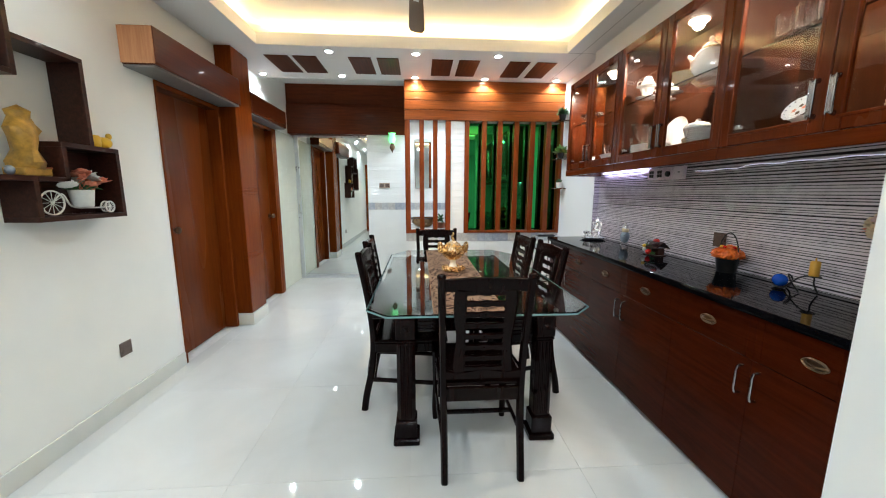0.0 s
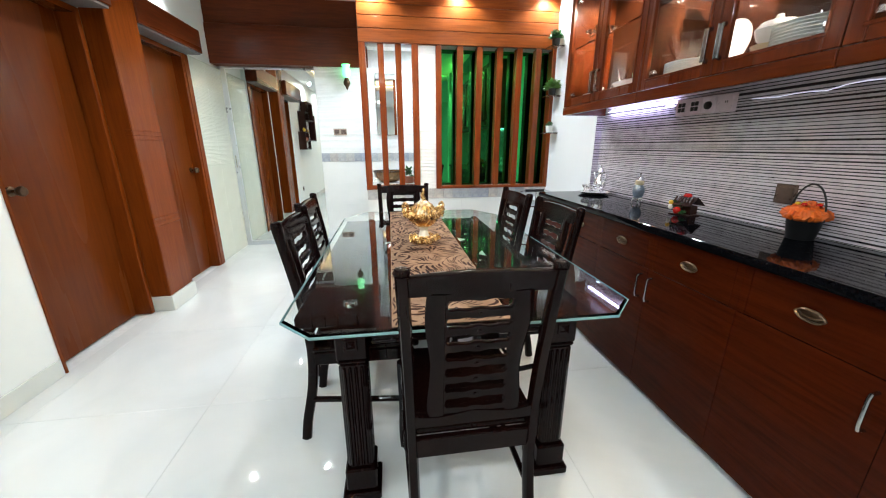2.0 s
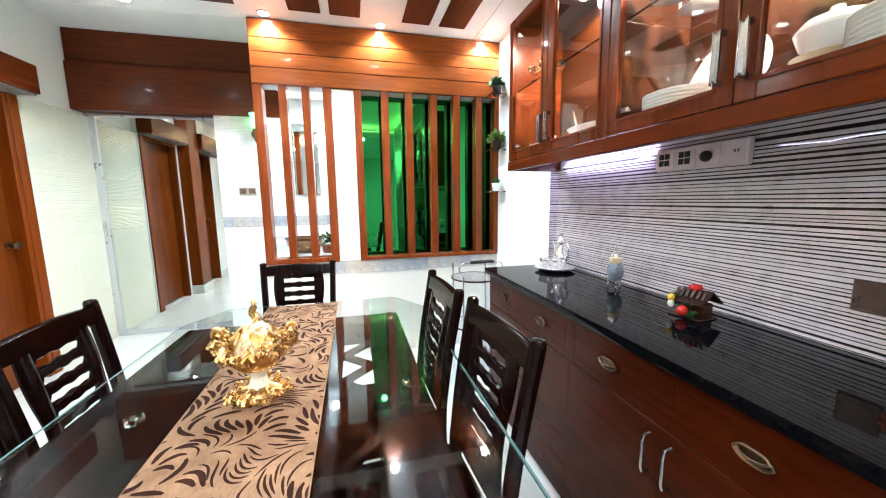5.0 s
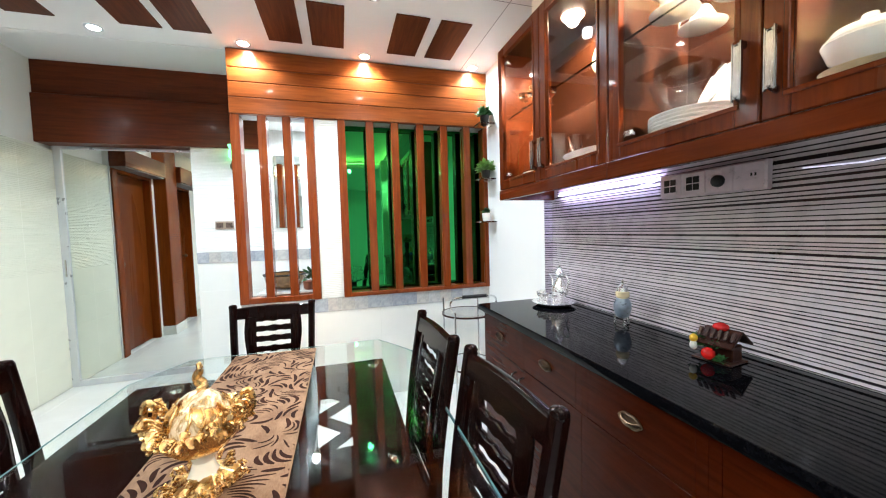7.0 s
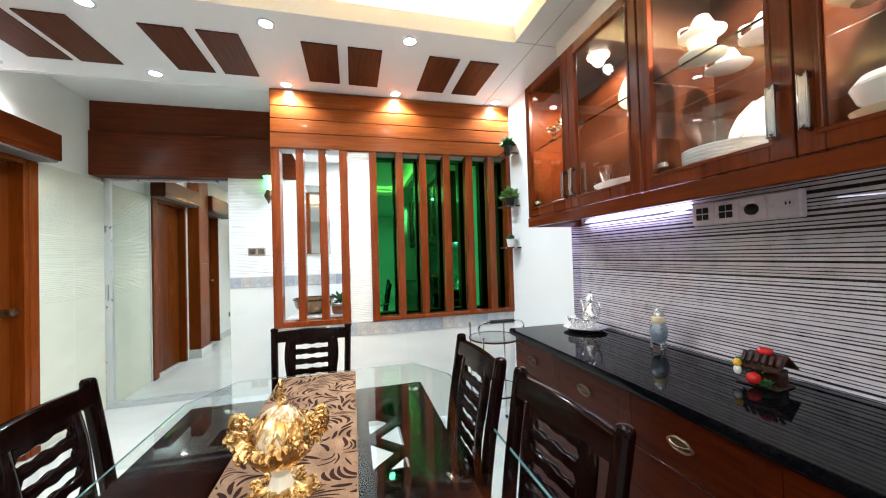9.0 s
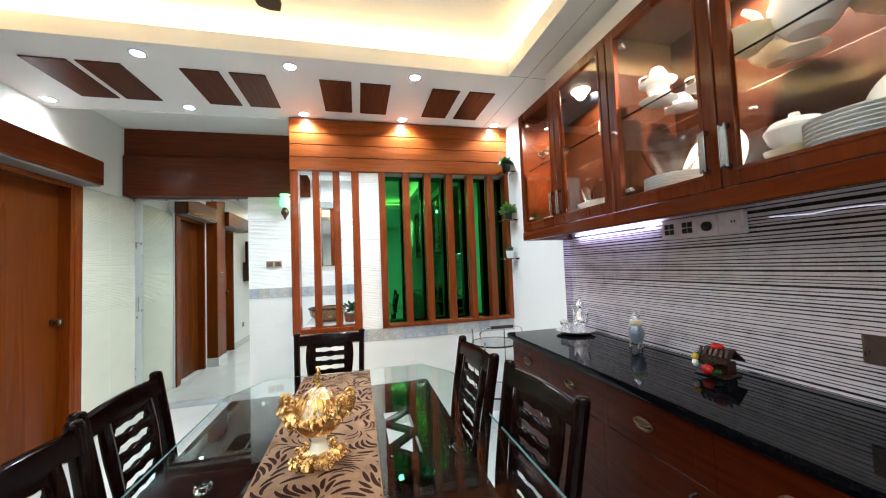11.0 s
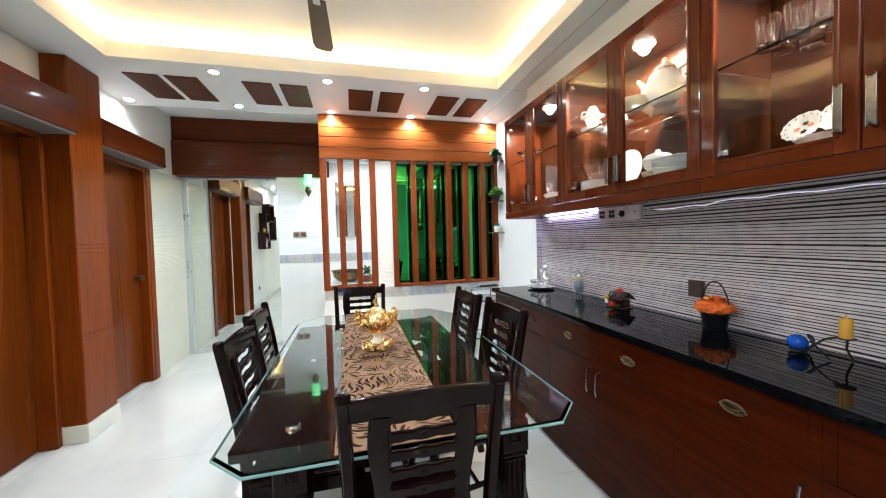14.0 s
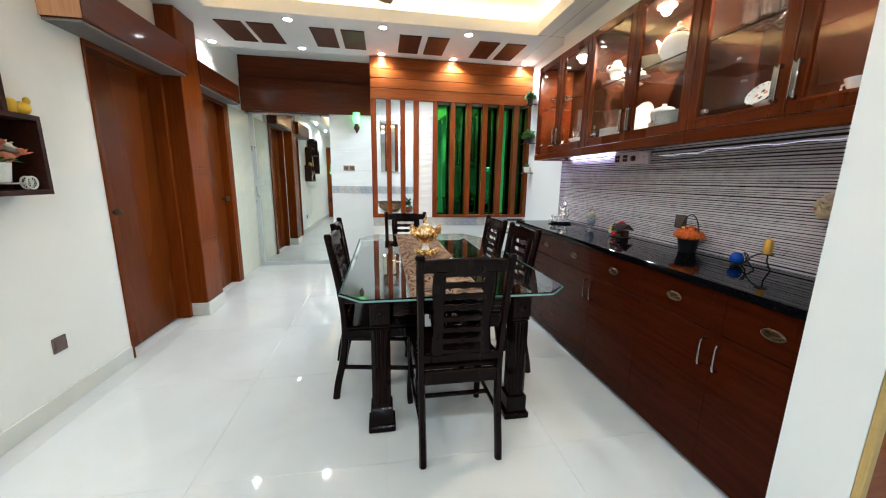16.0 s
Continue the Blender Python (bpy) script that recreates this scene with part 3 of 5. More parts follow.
for xa, xb in ((0.42, 0.52), (0.83, 0.93)):
    for k in range(12):
        ya, yb = 2.34 + k * 0.1, 2.44 + k * 0.1
        p, q = ((xa, ya), (xb, yb)) if k % 2 else ((xb, ya), (xa, yb))
        part("lattice_bar", sweep([(*p, 0.706), (*q, 0.706)], (0.014, 0.014), 6), EBONY, tb)
part("apron", boxes([(0.30, 0.325, 2.30, 3.58, 0.60, 0.685), (1.025, 1.05, 2.30, 3.58, 0.60, 0.685), (0.38, 0.97, 2.255, 2.28, 0.60, 0.685), (0.38, 0.97, 3.60, 3.625, 0.60, 0.685)], 0.004), EBONY, tb)


def pedestal(x, y):
    leg = part("pedestal_leg", box(x - 0.042, x + 0.042, y - 0.042, y + 0.042, 0.05, 0.555, 0.006), EBONY, tb)
    part("foot_block", box(x - 0.068, x + 0.068, y - 0.068, y + 0.068, 0, 0.035, 0.006), EBONY, leg)
    part("plinth_block", box(x - 0.055, x + 0.055, y - 0.055, y + 0.055, 0.035, 0.13, 0.006), EBONY, leg)
    for d in (1, -1):
        if (d > 0) == (y < 3):
            part("scroll_bracket", sweep(smooth_path([(x, y + d * 0.045, 0.13), (x, y + d * 0.052, 0.19), (x, y + d * 0.048, 0.235), (x, y + d * 0.040, 0.26)], 4), [(0.038, 0.016 - 0.0007 * q) for q in range(13)], 8, None, 3, False, (0, 1, 0)), EBONY, leg, "", True)
    for k in range(4):
        o = -0.0285 + k * 0.019
        part("flute", box(x + o - 0.0055, x + o + 0.0055, y - 0.047, y + 0.047, 0.14, 0.545, 0.004), EBONY, leg)
        part("flute", box(x - 0.047, x + 0.047, y + o - 0.0055, y + o + 0.0055, 0.14, 0.545, 0.004), EBONY, leg)
    part("collar", box(x - 0.048, x + 0.048, y - 0.048, y + 0.048, 0.5555, 0.572, 0.006), EBONY, leg)
    cap = part("capital", box(x - 0.050, x + 0.050, y - 0.050, y + 0.050, 0.5725, 0.684, 0.005), EBONY, leg)
    part("rosette", lathe([(0.030, 0), (0.027, 0.004), (0.018, 0.005), (0.014, 0.002), (0.001, 0.006)], 4), EBONY, cap).matrix_basis = pose(x, y + (-0.0495 if y < 3 else 0.0495), 0.63, 90 if y < 3 else -90, 0, 0) @ pose(0, 0, 0, 0, 0, 45)


for z in (0.612, 0.632, 0.652, 0.672):
    part("apron_ridge", sweep([(0.38, 2.254, z), (0.97, 2.254, z)], (0.005, 0.006), 8, None, 2), EBONY, tb, "", True)
    part("apron_ridge", sweep([(0.38, 3.626, z), (0.97, 3.626, z)], (0.005, 0.006), 8, None, 2), EBONY, tb, "", True)
    for x in (0.299, 1.051):
        part("apron_ridge", sweep([(x, 2.32, z), (x, 3.55, z)], (0.005, 0.006), 8, None, 2), EBONY, tb, "", True)
for o in (0.018, 0.036, 0.054, 0.072):
    for x in (0.165 + o, 1.075 - o):
        part("frame_ridge", sweep([(x, 2.36, 0.7245), (x, 3.52, 0.7245)], (0.005, 0.004), 8, None, 2), EBONY, tb, "", True)
    part("frame_ridge", sweep([(0.40, 2.228 + o, 0.7245), (0.95, 2.228 + o, 0.7245)], (0.005, 0.004), 8, None, 2), EBONY, tb, "", True)
for x in (0.318, 1.032):
    for y in (2.262, 3.60):
        pedestal(x, y)
for x in (0.318, 1.032):
    for y in (2.29, 2.94, 3.58):
        part("glass_pad", lathe([(0.022, 0.7255), (0.022, 0.740), (0.018, 0.7475), (0.001, 0.7475)], 16, None, (x, y, 0)), CLEAR, tb, "round clear pad", True)

# runner
def cloth(name, dark, light):
    m, nt, b = mat(name)
    fine = noise_tex(nt, 420, 2, (1, 0.25, 1))
    nt.links.new(mix(nt, ramp(nt, noise_tex(nt, 14, 3), [(0.3, dark), (0.7, light)]), ramp(nt, fine, [(0.3, (0.62,) * 3), (0.7, (1,) * 3)]), 0.7), b.inputs["Base Color"])
    b.inputs["Roughness"].default_value = 0.8
    b.inputs["Specular IOR Level"].default_value = 0.08
    bump(nt, b, fine, 0.5, 0.001)
    return m


TANCLOTH = cloth("tan_cloth", (0.22, 0.128, 0.078), (0.35, 0.222, 0.143))
DARKCLOTH = cloth("dark_brown_weave", (0.020, 0.006, 0.004), (0.042, 0.014, 0.008))
bm = box(0.452, 0.790, 2.065, 3.82, 0.7606, 0.7634, 0.0008)
runner = tagged(part("table_runner", bm, TANCLOTH, None, "", True), "brown and beige swirl-patterned cloth runner on the table", "table runner")


def flow(p):
    """The way the weave's feathers run at a place on the cloth."""
    return 5.2 * noise.noise(Vector((p.x * 6.5, p.y * 6.5, 0.3))) + 1.6 * math.sin(p.y * 9 + 3 * p.x) + 0.6


def stroke_path(at, length, n=9):
    p, out = at.copy(), []
    for q in range(n):
        out.append(p.copy())
        a = flow(p)
        p = p + Vector((math.cos(a), math.sin(a))) * (length / n)
    return out


rnd = random.Random(12)
bm = bmesh.new()
cells = {}
count = 0
seeds = []
for attempt in range(24000):
    at = seeds.pop() if seeds else Vector((rnd.uniform(0.42, 0.80), rnd.uniform(2.04, 3.84)))
    if not (0.42 < at.x < 0.80 and 2.04 < at.y < 3.84):
        continue
    fine = noise.noise(Vector((at.x * 8 + 9, at.y * 8, 2.0))) > 0.20
    width = rnd.uniform(0.0050, 0.0060) if fine else rnd.uniform(0.0115, 0.0132)
    gap = 0.0074 if fine else 0.0124
    pts = stroke_path(at, rnd.uniform(0.05, 0.10))
    near = False
    for p in pts:
        i, j = int(p.x / 0.02), int(p.y / 0.02)
        if any((p - o).length < gap for u in (i - 1, i, i + 1) for v in (j - 1, j, j + 1) for o in cells.get((u, v), ())):
            near = True
            break
    if near:
        continue
    for q in (1, 4):
        a = flow(pts[q])
        for side in (-1, 1):
            seeds.append(pts[q] + Vector((-math.sin(a), math.cos(a))) * side * gap * 1.04 + Vector((math.cos(a), math.sin(a))) * rnd.uniform(-0.008, 0.008))
    for p in pts:
        cells.setdefault((int(p.x / 0.02), int(p.y / 0.02)), []).append(p)
    z, rows = 0.7638 + 0.0000012 * count, []
    count += 1
    for q, p in enumerate(pts):
        a = flow(p)
        w = width * max(0.10, math.sin(math.pi * (0.06 + 0.84 * q / (len(pts) - 1))) ** 0.7) / 2
        side = Vector((-math.sin(a), math.cos(a))) * w
        rows.append([bm.verts.new((min(0.787, max(0.455, v.x)), min(3.816, max(2.069, v.y)), z)) for v in (p + side, p - side)])
    for r, q in zip(rows, rows[1:]):
        bm.faces.new((r[0], r[1], q[1], q[0]))
tagged(part("woven_motif", bm, DARKCLOTH, runner, "dark brown feather-like woven strokes"), kind="stuff")


# ---------------------------------------------------------------- chairs
def chair():
    ch = thing("dining_chair", pose(0.672, 2.0, 0), "black-brown lacquered wooden dining chair with pierced wavy back", "chair", "chairs round the table")
    W = 0.185
    prof = [(-0.045, 0.0), (-0.03, 0.10), (0.005, 0.26), (0.02, 0.42), (0.012, 0.56), (-0.012, 0.74), (-0.05, 0.955)]
    for s in (-1, 1):
        pts = smooth_path([(s * (W - 0.01 + 0.016 * (z / 0.95) ** 2), y, z) for y, z in prof], 4)
        bm = sweep(pts, [(0.017, 0.021 if p.z < 0.5 else 0.019) for p in pts], 10, None, 3, False, (0, 1, 0))
        lathe([(0.015, 0.0), (0.020, 0.004), (0.020, 0.010), (0.016, 0.018), (0.005, 0.021)], 12, bm, (pts[-1].x, pts[-1].y, pts[-1].z - 0.004))
        part("back_leg", bm, EBONY, ch, "", True)
        fl = smooth_path([(s * 0.195, 0.425, 0.0), (s * 0.198, 0.43, 0.08), (s * 0.192, 0.41, 0.22), (s * 0.192, 0.412, 0.42)], 4)
        part("front_leg", sweep(fl, [(0.016 + 0.006 * p.z / 0.4, 0.016 + 0.006 * p.z / 0.4) for p in fl], 8, None, 3, False, (0, 1, 0)), EBONY, ch, "", True)
        part("stretcher", sweep([(s * 0.183, 0.0, 0.20), (s * 0.192, 0.41, 0.17)], (0.009, 0.013), 8), EBONY, ch)
        part("side_rail", box(s * 0.19 - 0.011, s * 0.19 + 0.011, 0.03, 0.40, 0.375, 0.43, 0.003), EBONY, ch)
    part("cross_stretcher", sweep([(-0.187, 0.2, 0.185), (0.187, 0.2, 0.185)], (0.009, 0.012), 8), EBONY, ch)
    part("seat", box(-0.20, 0.20, 0.022, 0.455, 0.43, 0.452, 0.009, None, 2), EBONY, ch)
    part("front_rail", box(-0.175, 0.175, 0.405, 0.427, 0.375, 0.43, 0.003), EBONY, ch)
    part("back_rail", box(-0.168, 0.168, 0.006, 0.028, 0.365, 0.43, 0.003), EBONY, ch)

    def yb(z):
        return 0.012 - 0.062 * max(0.0, (z - 0.56) / 0.395) ** 1.4

    # top rail, arched above
    def wavy(name, x0, x1, lo, hi, th=0.011):
        bm = bmesh.new()
        m = 22
        rows = []
        for k in range(m + 1):
            x = x0 + (x1 - x0) * k / m
            a, b = lo(x), hi(x)
            t = th
            rows.append([bm.verts.new((x, yb(z) + o, z)) for o, z in ((-t, a + 0.003), (-t, b - 0.003), (-t * 0.5, b), (t * 0.5, b), (t, b - 0.003), (t, a + 0.003), (t * 0.5, a), (-t * 0.5, a))])
        for p, q in zip(rows, rows[1:]):
            for k in range(8):
                bm.faces.new((p[k], p[(k + 1) % 8], q[(k + 1) % 8], q[k]))
        bm.faces.new(rows[0])
        bm.faces.new(rows[-1][::-1])
        return part(name, bm, EBONY, ch, "", True)

    wavy("top_rail", -0.188, 0.188, lambda x: 0.893 - 0.007 * math.cos(x * 26) * (abs(x) < 0.12), lambda x: 0.948 + 0.010 * math.cos(x * 8), 0.013)
    wavy("lower_rail", -0.182, 0.182, lambda x: 0.475, lambda x: 0.515 + 0.006 * math.cos(x * 30), 0.011)
    # pierced splat: two wavy stiles and slats whose edges leave bone-shaped slots
    SW, PITCH, LOW = 0.088, 0.0525, 0.547

    def slot(x):
        u = min(1.0, abs(x) / SW)
        return (0.0112 + 0.0050 * u * u - 0.0022 * math.cos(9 * u)) * math.sqrt(max(0.0, 1 - u ** 8))

    for s in (-1, 1):
        zs = [0.508 + 0.390 * k / 16 for k in range(17)]
        edge = [0.128 + 0.006 * math.cos((z - 0.52) * 21) + 0.014 * (z - 0.5) for z in zs]
        pts = [(s * (SW - 0.006 + e) / 2, yb(z), z) for z, e in zip(zs, edge)]
        part("splat_stile", sweep(pts, [((e - SW + 0.006) / 2, 0.0092) for e in edge], 10, None, 4, False, (0, 1, 0)), EBONY, ch, "", True)
    for k in range(8):
        z = LOW + PITCH * k
        lo = (lambda x, c=z: c - PITCH + slot(x)) if k else (lambda x: 0.512)
        hi = (lambda x, c=z: c - slot(x)) if k < 7 else (lambda x: 0.899)
        sl = wavy("back_slat", -SW, SW, lo, hi, 0.0088)
        if 0 < k < 7:
            mz = z - PITCH / 2
            part("boss", ball(0.0065, (0, yb(mz) - 0.0085, mz), (1, 0.6, 0.8), 8, 6), EBONY, sl, "", True)
    return ch


ch = chair()
for m in (pose(0.562, 4.07, 0, 0, 0, 180) @ Matrix.Diagonal((1, 1, 0.97, 1)), pose(1.225, 2.815, 0, 0, 0, 94), pose(1.188, 3.305, 0, 0, 0, 92), pose(0.102, 2.705, 0, 0, 0, -91), pose(0.066, 3.155, 0, 0, 0, -89)):
    copy_thing(ch, m)

# ---------------------------------------------------------------- ceiling fan
fan = thing("ceiling_fan", pose(0.38, 2.87, 2.52), "grey-brown ceiling fan at rest on a short rod", "fan")
part("rod", lathe([(0.012, 0.05), (0.012, ZH - 2.52)], 12), ALU, fan)
part("motor", lathe([(0.03, -0.045), (0.09, -0.035), (0.11, 0.0), (0.10, 0.035), (0.04, 0.055)], 28), BRONZE, fan, "", True)
for k in range(3):
    bl = part("blade", (lambda b: (bmesh.ops.bevel(b, geom=b.edges[:], offset=0.003, segments=1, affect="EDGES"), b)[1])(prism([(0.16, -0.045), (0.60, -0.062), (0.655, -0.045), (0.665, 0.0), (0.655, 0.05), (0.60, 0.062), (0.16, 0.045)], 0.0, 0.006)), BRONZE, fan)
    bl.matrix_basis = pose(0, 0, 0.01, 0, 0, 90 + 120 * k) @ pose(0, 0, 0, 9, 0, 0)
    ar = part("blade_arm", box(0.09, 0.20, -0.018, 0.018, -0.004, 0.004, 0.002), ALU, bl)

# ---------------------------------------------------------------- sideboard things
ZT = 0.872
GOLD = plain("gilded_relief", (0.86, 0.56, 0.24), 0.26, 1.0, 0.35, 40, 0, 0.3)


def gilt_ivory():
    """Ivory glaze with worn gilding in patches."""
    m, nt, b = mat("gilt_ivory_glaze")
    n = noise_tex(nt, 26, 5, (1, 1, 1), 0.6, 0.8)
    nt.links.new(ramp(nt, n, [(0.42, (0.80, 0.70, 0.52)), (0.58, (0.78, 0.46, 0.16))]), b.inputs["Base Color"])
    nt.links.new(ramp(nt, n, [(0.42, (0.1,) * 3), (0.58, (1.0,) * 3)]), b.inputs["Metallic"])
    b.inputs["Roughness"].default_value = 0.22
    bump(nt, b, n, 0.4, 0.002)
    return m


GILTIVORY = gilt_ivory()
IVORY = plain("ivory_glaze", (0.80, 0.74, 0.62), 0.2, 0, 0.08, 20, 0.3, 0)
ORANGE = plain("orange_net", (0.85, 0.16, 0.015), 0.5, 0, 0.3, 60)
RED = plain("red_gloss", (0.60, 0.015, 0.012), 0.25, 0, 0.2, 20)
GREEN = plain("leaf_green", (0.03, 0.13, 0.03), 0.45, 0, 0.4, 30)
LIGHTGREEN = plain("light_leaf_green", (0.16, 0.30, 0.06), 0.45, 0, 0.4, 30)
YELLOW = plain("yellow_paint", (0.80, 0.48, 0.03), 0.35, 0, 0.15, 20)
BLUE = plain("blue_gloss_ball", (0.01, 0.12, 0.70), 0.15, 0.3, 0.2, 20, 0.5, 0)
PINK = plain("coral_petal", (0.80, 0.26, 0.15), 0.6, 0, 0.3, 40)
CREAMPETAL = plain("cream_petal", (0.86, 0.70, 0.48), 0.6, 0, 0.2, 40)
PALEPINK = plain("pale_pink_petal", (0.84, 0.60, 0.54), 0.6, 0, 0.2, 40)
GREYGREEN = plain("grey_green_leaf", (0.16, 0.22, 0.16), 0.6, 0, 0.3, 40)
WHITEPETAL = plain("white_petal", (0.80, 0.80, 0.74), 0.6, 0, 0.1, 40)
GREYBLUE = plain("blue_grey_enamel", (0.30, 0.36, 0.44), 0.3, 0.4, 0.4, 60, 0.3)
DARKBROWN = wood("dark_shelf_wood", (0.020, 0.006, 0.004), (0.060, 0.018, 0.010), "y", 0.4, 0.2)
SATIN = plain("satin_rose_metal", (0.90, 0.76, 0.82), 0.3, 0.1, 0.1, 40)


def leafy(n, spread, height, leaf, seed, at=(0, 0, 0), droop=0.4):
    """Many small pointed leaves round a centre."""
    rnd = random.Random(seed)
    bm = bmesh.new()
    for k in range(n):
        a, e = rnd.uniform(0, 2 * math.pi), rnd.uniform(0.1, 1.3)
        d = Vector((math.cos(a) * math.cos(e), math.sin(a) * math.cos(e), math.sin(e)))
        base = Vector(at) + d * rnd.uniform(0.1, 0.55) * spread
        base.z = at[2] + abs(base.z - at[2]) * height / spread
        tip = base + d * leaf + Vector((0, 0, -leaf * droop * rnd.random()))
        s = d.cross(Vector((rnd.uniform(-1, 1), rnd.uniform(-1, 1), 1))).normalized() * leaf * 0.24
        mid = (base + tip) / 2 + Vector((0, 0, leaf * 0.12))
        v = [bm.verts.new(p) for p in (base, mid + s, tip, mid - s)]
        c = bm.verts.new(mid - Vector((0, 0, leaf * 0.06)))
        for i in range(4):
            bm.faces.new((v[i], v[(i + 1) % 4], c))
    return bm


def blossom(bm, at, r, seed, petals=9):
    """A flower head of cupped petals in three rings."""
    rnd = random.Random(seed)
    at = Vector(at)
    up = Vector((rnd.uniform(-0.9, 0.3), rnd.uniform(-0.6, 0.6), 0.8)).normalized()
    u = up.orthogonal().normalized()
    w = up.cross(u)
    for ring, (lift, reach, wide) in enumerate(((0.12, 1.0, 0.40), (0.50, 0.66, 0.34), (0.72, 0.34, 0.22))):
        n = petals - 2 * ring
        for k in range(n):
            a = 2 * math.pi * (k + 0.5 * ring) / n
            d = u * math.cos(a) + w * math.sin(a)
            s = up.cross(d) * r * wide
            ctr = bm.verts.new(at + d * r * 0.55 * reach + up * r * lift * 0.35)
            p = [bm.verts.new(q) for q in (at, at + d * r * 0.40 * reach + s * 0.8 + up * r * lift * 0.6, at + d * r * 0.80 * reach + s * 0.9 + up * r * lift * 0.95,
                                           at + d * r * reach + up * r * lift, at + d * r * 0.80 * reach - s * 0.9 + up * r * lift * 0.95, at + d * r * 0.40 * reach - s * 0.8 + up * r * lift * 0.6)]
            for i in range(6):
                bm.faces.new((p[i], p[(i + 1) % 6], ctr))
    return bm


# silver coffee set
tray = part("serving_tray", lathe([(0.001, 0.0), (0.095, 0.0), (0.112, 0.010), (0.115, 0.012), (0.110, 0.013), (0.094, 0.005), (0.001, 0.004)], 40, None, (2.03, 3.76, ZT + 0.008)), SILVER, None, "", True)
tagged(tray, "round silver tray with raised rim on black granite", "tray")
part("tray_base", lathe([(0.08, 0.0), (0.085, 0.008), (0.001, 0.008)], 24, None, (2.03, 3.76, ZT)), BLACK, tray)
pot = thing("coffee_pot", pose(2.06, 3.745, ZT + 0.013), "tall slender silver coffee pot on a tray", "pot")
part("body", lathe([(0.022, 0), (0.025, 0.006), (0.012, 0.014), (0.030, 0.035), (0.034, 0.05), (0.026, 0.072), (0.013, 0.095), (0.014, 0.112), (0.019, 0.118), (0.012, 0.130), (0.005, 0.138), (0.006, 0.146), (0.001, 0.152)], 20), SILVER, pot, "", True)
part("spout", sweep(smooth_path([(0, 0.028, 0.045), (0, 0.045, 0.055), (0, 0.050, 0.085), (0, 0.066, 0.108)], 4), [0.008 - 0.00035 * k for k in range(13)], 8, None, 2), SILVER, pot, "", True)
part("handle", sweep(smooth_path([(0, -0.014, 0.108), (0, -0.045, 0.112), (0, -0.056, 0.088), (0, -0.040, 0.060), (0, -0.030, 0.045)], 5), 0.0035, 8, None, 2), SILVER, pot, "", True)
pot.scale = (1.35, 1.35, 1.35)
cup0 = None
for dx, dy in ((-0.05, 0.055), (-0.065, 0.02), (-0.06, -0.02), (-0.03, -0.05), (-0.02, 0.075)):
    if cup0 is None:
        cup0 = part("goblet", lathe([(0.011, 0), (0.012, 0.003), (0.004, 0.008), (0.004, 0.018), (0.012, 0.026), (0.015, 0.040), (0.013, 0.040), (0.010, 0.027), (0.001, 0.025)], 14), SILVER, None, "", True)
        tagged(cup0, "tiny silver stemmed cup on the tray", "cup", "silver cups")
        cup0.matrix_basis = pose(2.03 + dx, 3.76 + dy, ZT + 0.013)
        cup0.scale = (1.35, 1.35, 1.4)
    else:
        copy_thing(cup0, pose(2.03 + dx, 3.76 + dy, ZT + 0.013))

# enamel urn
urn = thing("ornamental_urn", pose(2.07, 3.31, ZT), "small blue-grey urn with silver lid and feet", "urn")
part("body", lathe([(0.012, 0.022), (0.026, 0.030), (0.034, 0.055), (0.033, 0.075), (0.022, 0.092)], 24), GREYBLUE, urn, "", True)
part("collar", lathe([(0.020, 0.092), (0.026, 0.098), (0.026, 0.112), (0.021, 0.116)], 20), CREAMWARE, urn, "cream collar", True)
part("lid", lathe([(0.022, 0.116), (0.020, 0.128), (0.008, 0.138), (0.004, 0.143), (0.006, 0.149), (0.001, 0.156)], 20), SILVER, urn, "silver domed lid", True)
for k in range(3):
    a = 2.1 * k
    part("foot", sweep(smooth_path([(0.012 * math.cos(a), 0.012 * math.sin(a), 0.026), (0.030 * math.cos(a), 0.030 * math.sin(a), 0.022), (0.026 * math.cos(a), 0.026 * math.sin(a), 0.008), (0.034 * math.cos(a), 0.034 * math.sin(a), 0.004)], 3), 0.004, 6, None, 2), SILVER, urn, "", True)

urn.scale = (1.05, 1.05, 1.25)

# little decorated house
hs = thing("ornament_house", pose(2.05, 2.88, ZT, 0, 0, 8), "small toy cottage with red roof knob and green sprigs", "ornament")
part("walls", box(-0.022, 0.03, -0.036, 0.036, 0, 0.052, 0.003), DARKBROWN, hs)
for tilt, at in ((-38, (-0.026, 0, 0.074)), (38, (0.030, 0, 0.074))):
    part("roof_panel", box(-0.036, 0.036, -0.050, 0.050, -0.003, 0.003, 0.001), DARKBROWN, hs).matrix_basis = pose(*at, 0, tilt, 0)
for k in range(6):
    part("roof_slat", box(-0.052, -0.046, -0.05 + k * 0.018, -0.040 + k * 0.018, 0.0, 0.030, 0.001), DARKBROWN, hs).matrix_basis = pose(-0.006, 0, 0.046, 0, 34, 0)
part("roof_ball", ball(0.017, (-0.005, 0.005, 0.102), (1.2, 1.3, 0.8)), RED, hs, "red ball", True)
part("berry", ball(0.019, (-0.06, 0.01, 0.026)), RED, hs, "red ball", True)
part("bird", ball(0.012, (-0.055, 0.056, 0.062), (1, 1, 1.1)), YELLOW, hs, "yellow bird", True)
part("bird_body", ball(0.012, (-0.055, 0.056, 0.040), (0.9, 0.9, 1.3)), WHITEPETAL, hs, "", True)
part("foliage", leafy(110, 0.044, 0.055, 0.026, 3, (-0.022, 0.042, 0.035)), GREEN, hs, "green sprigs")
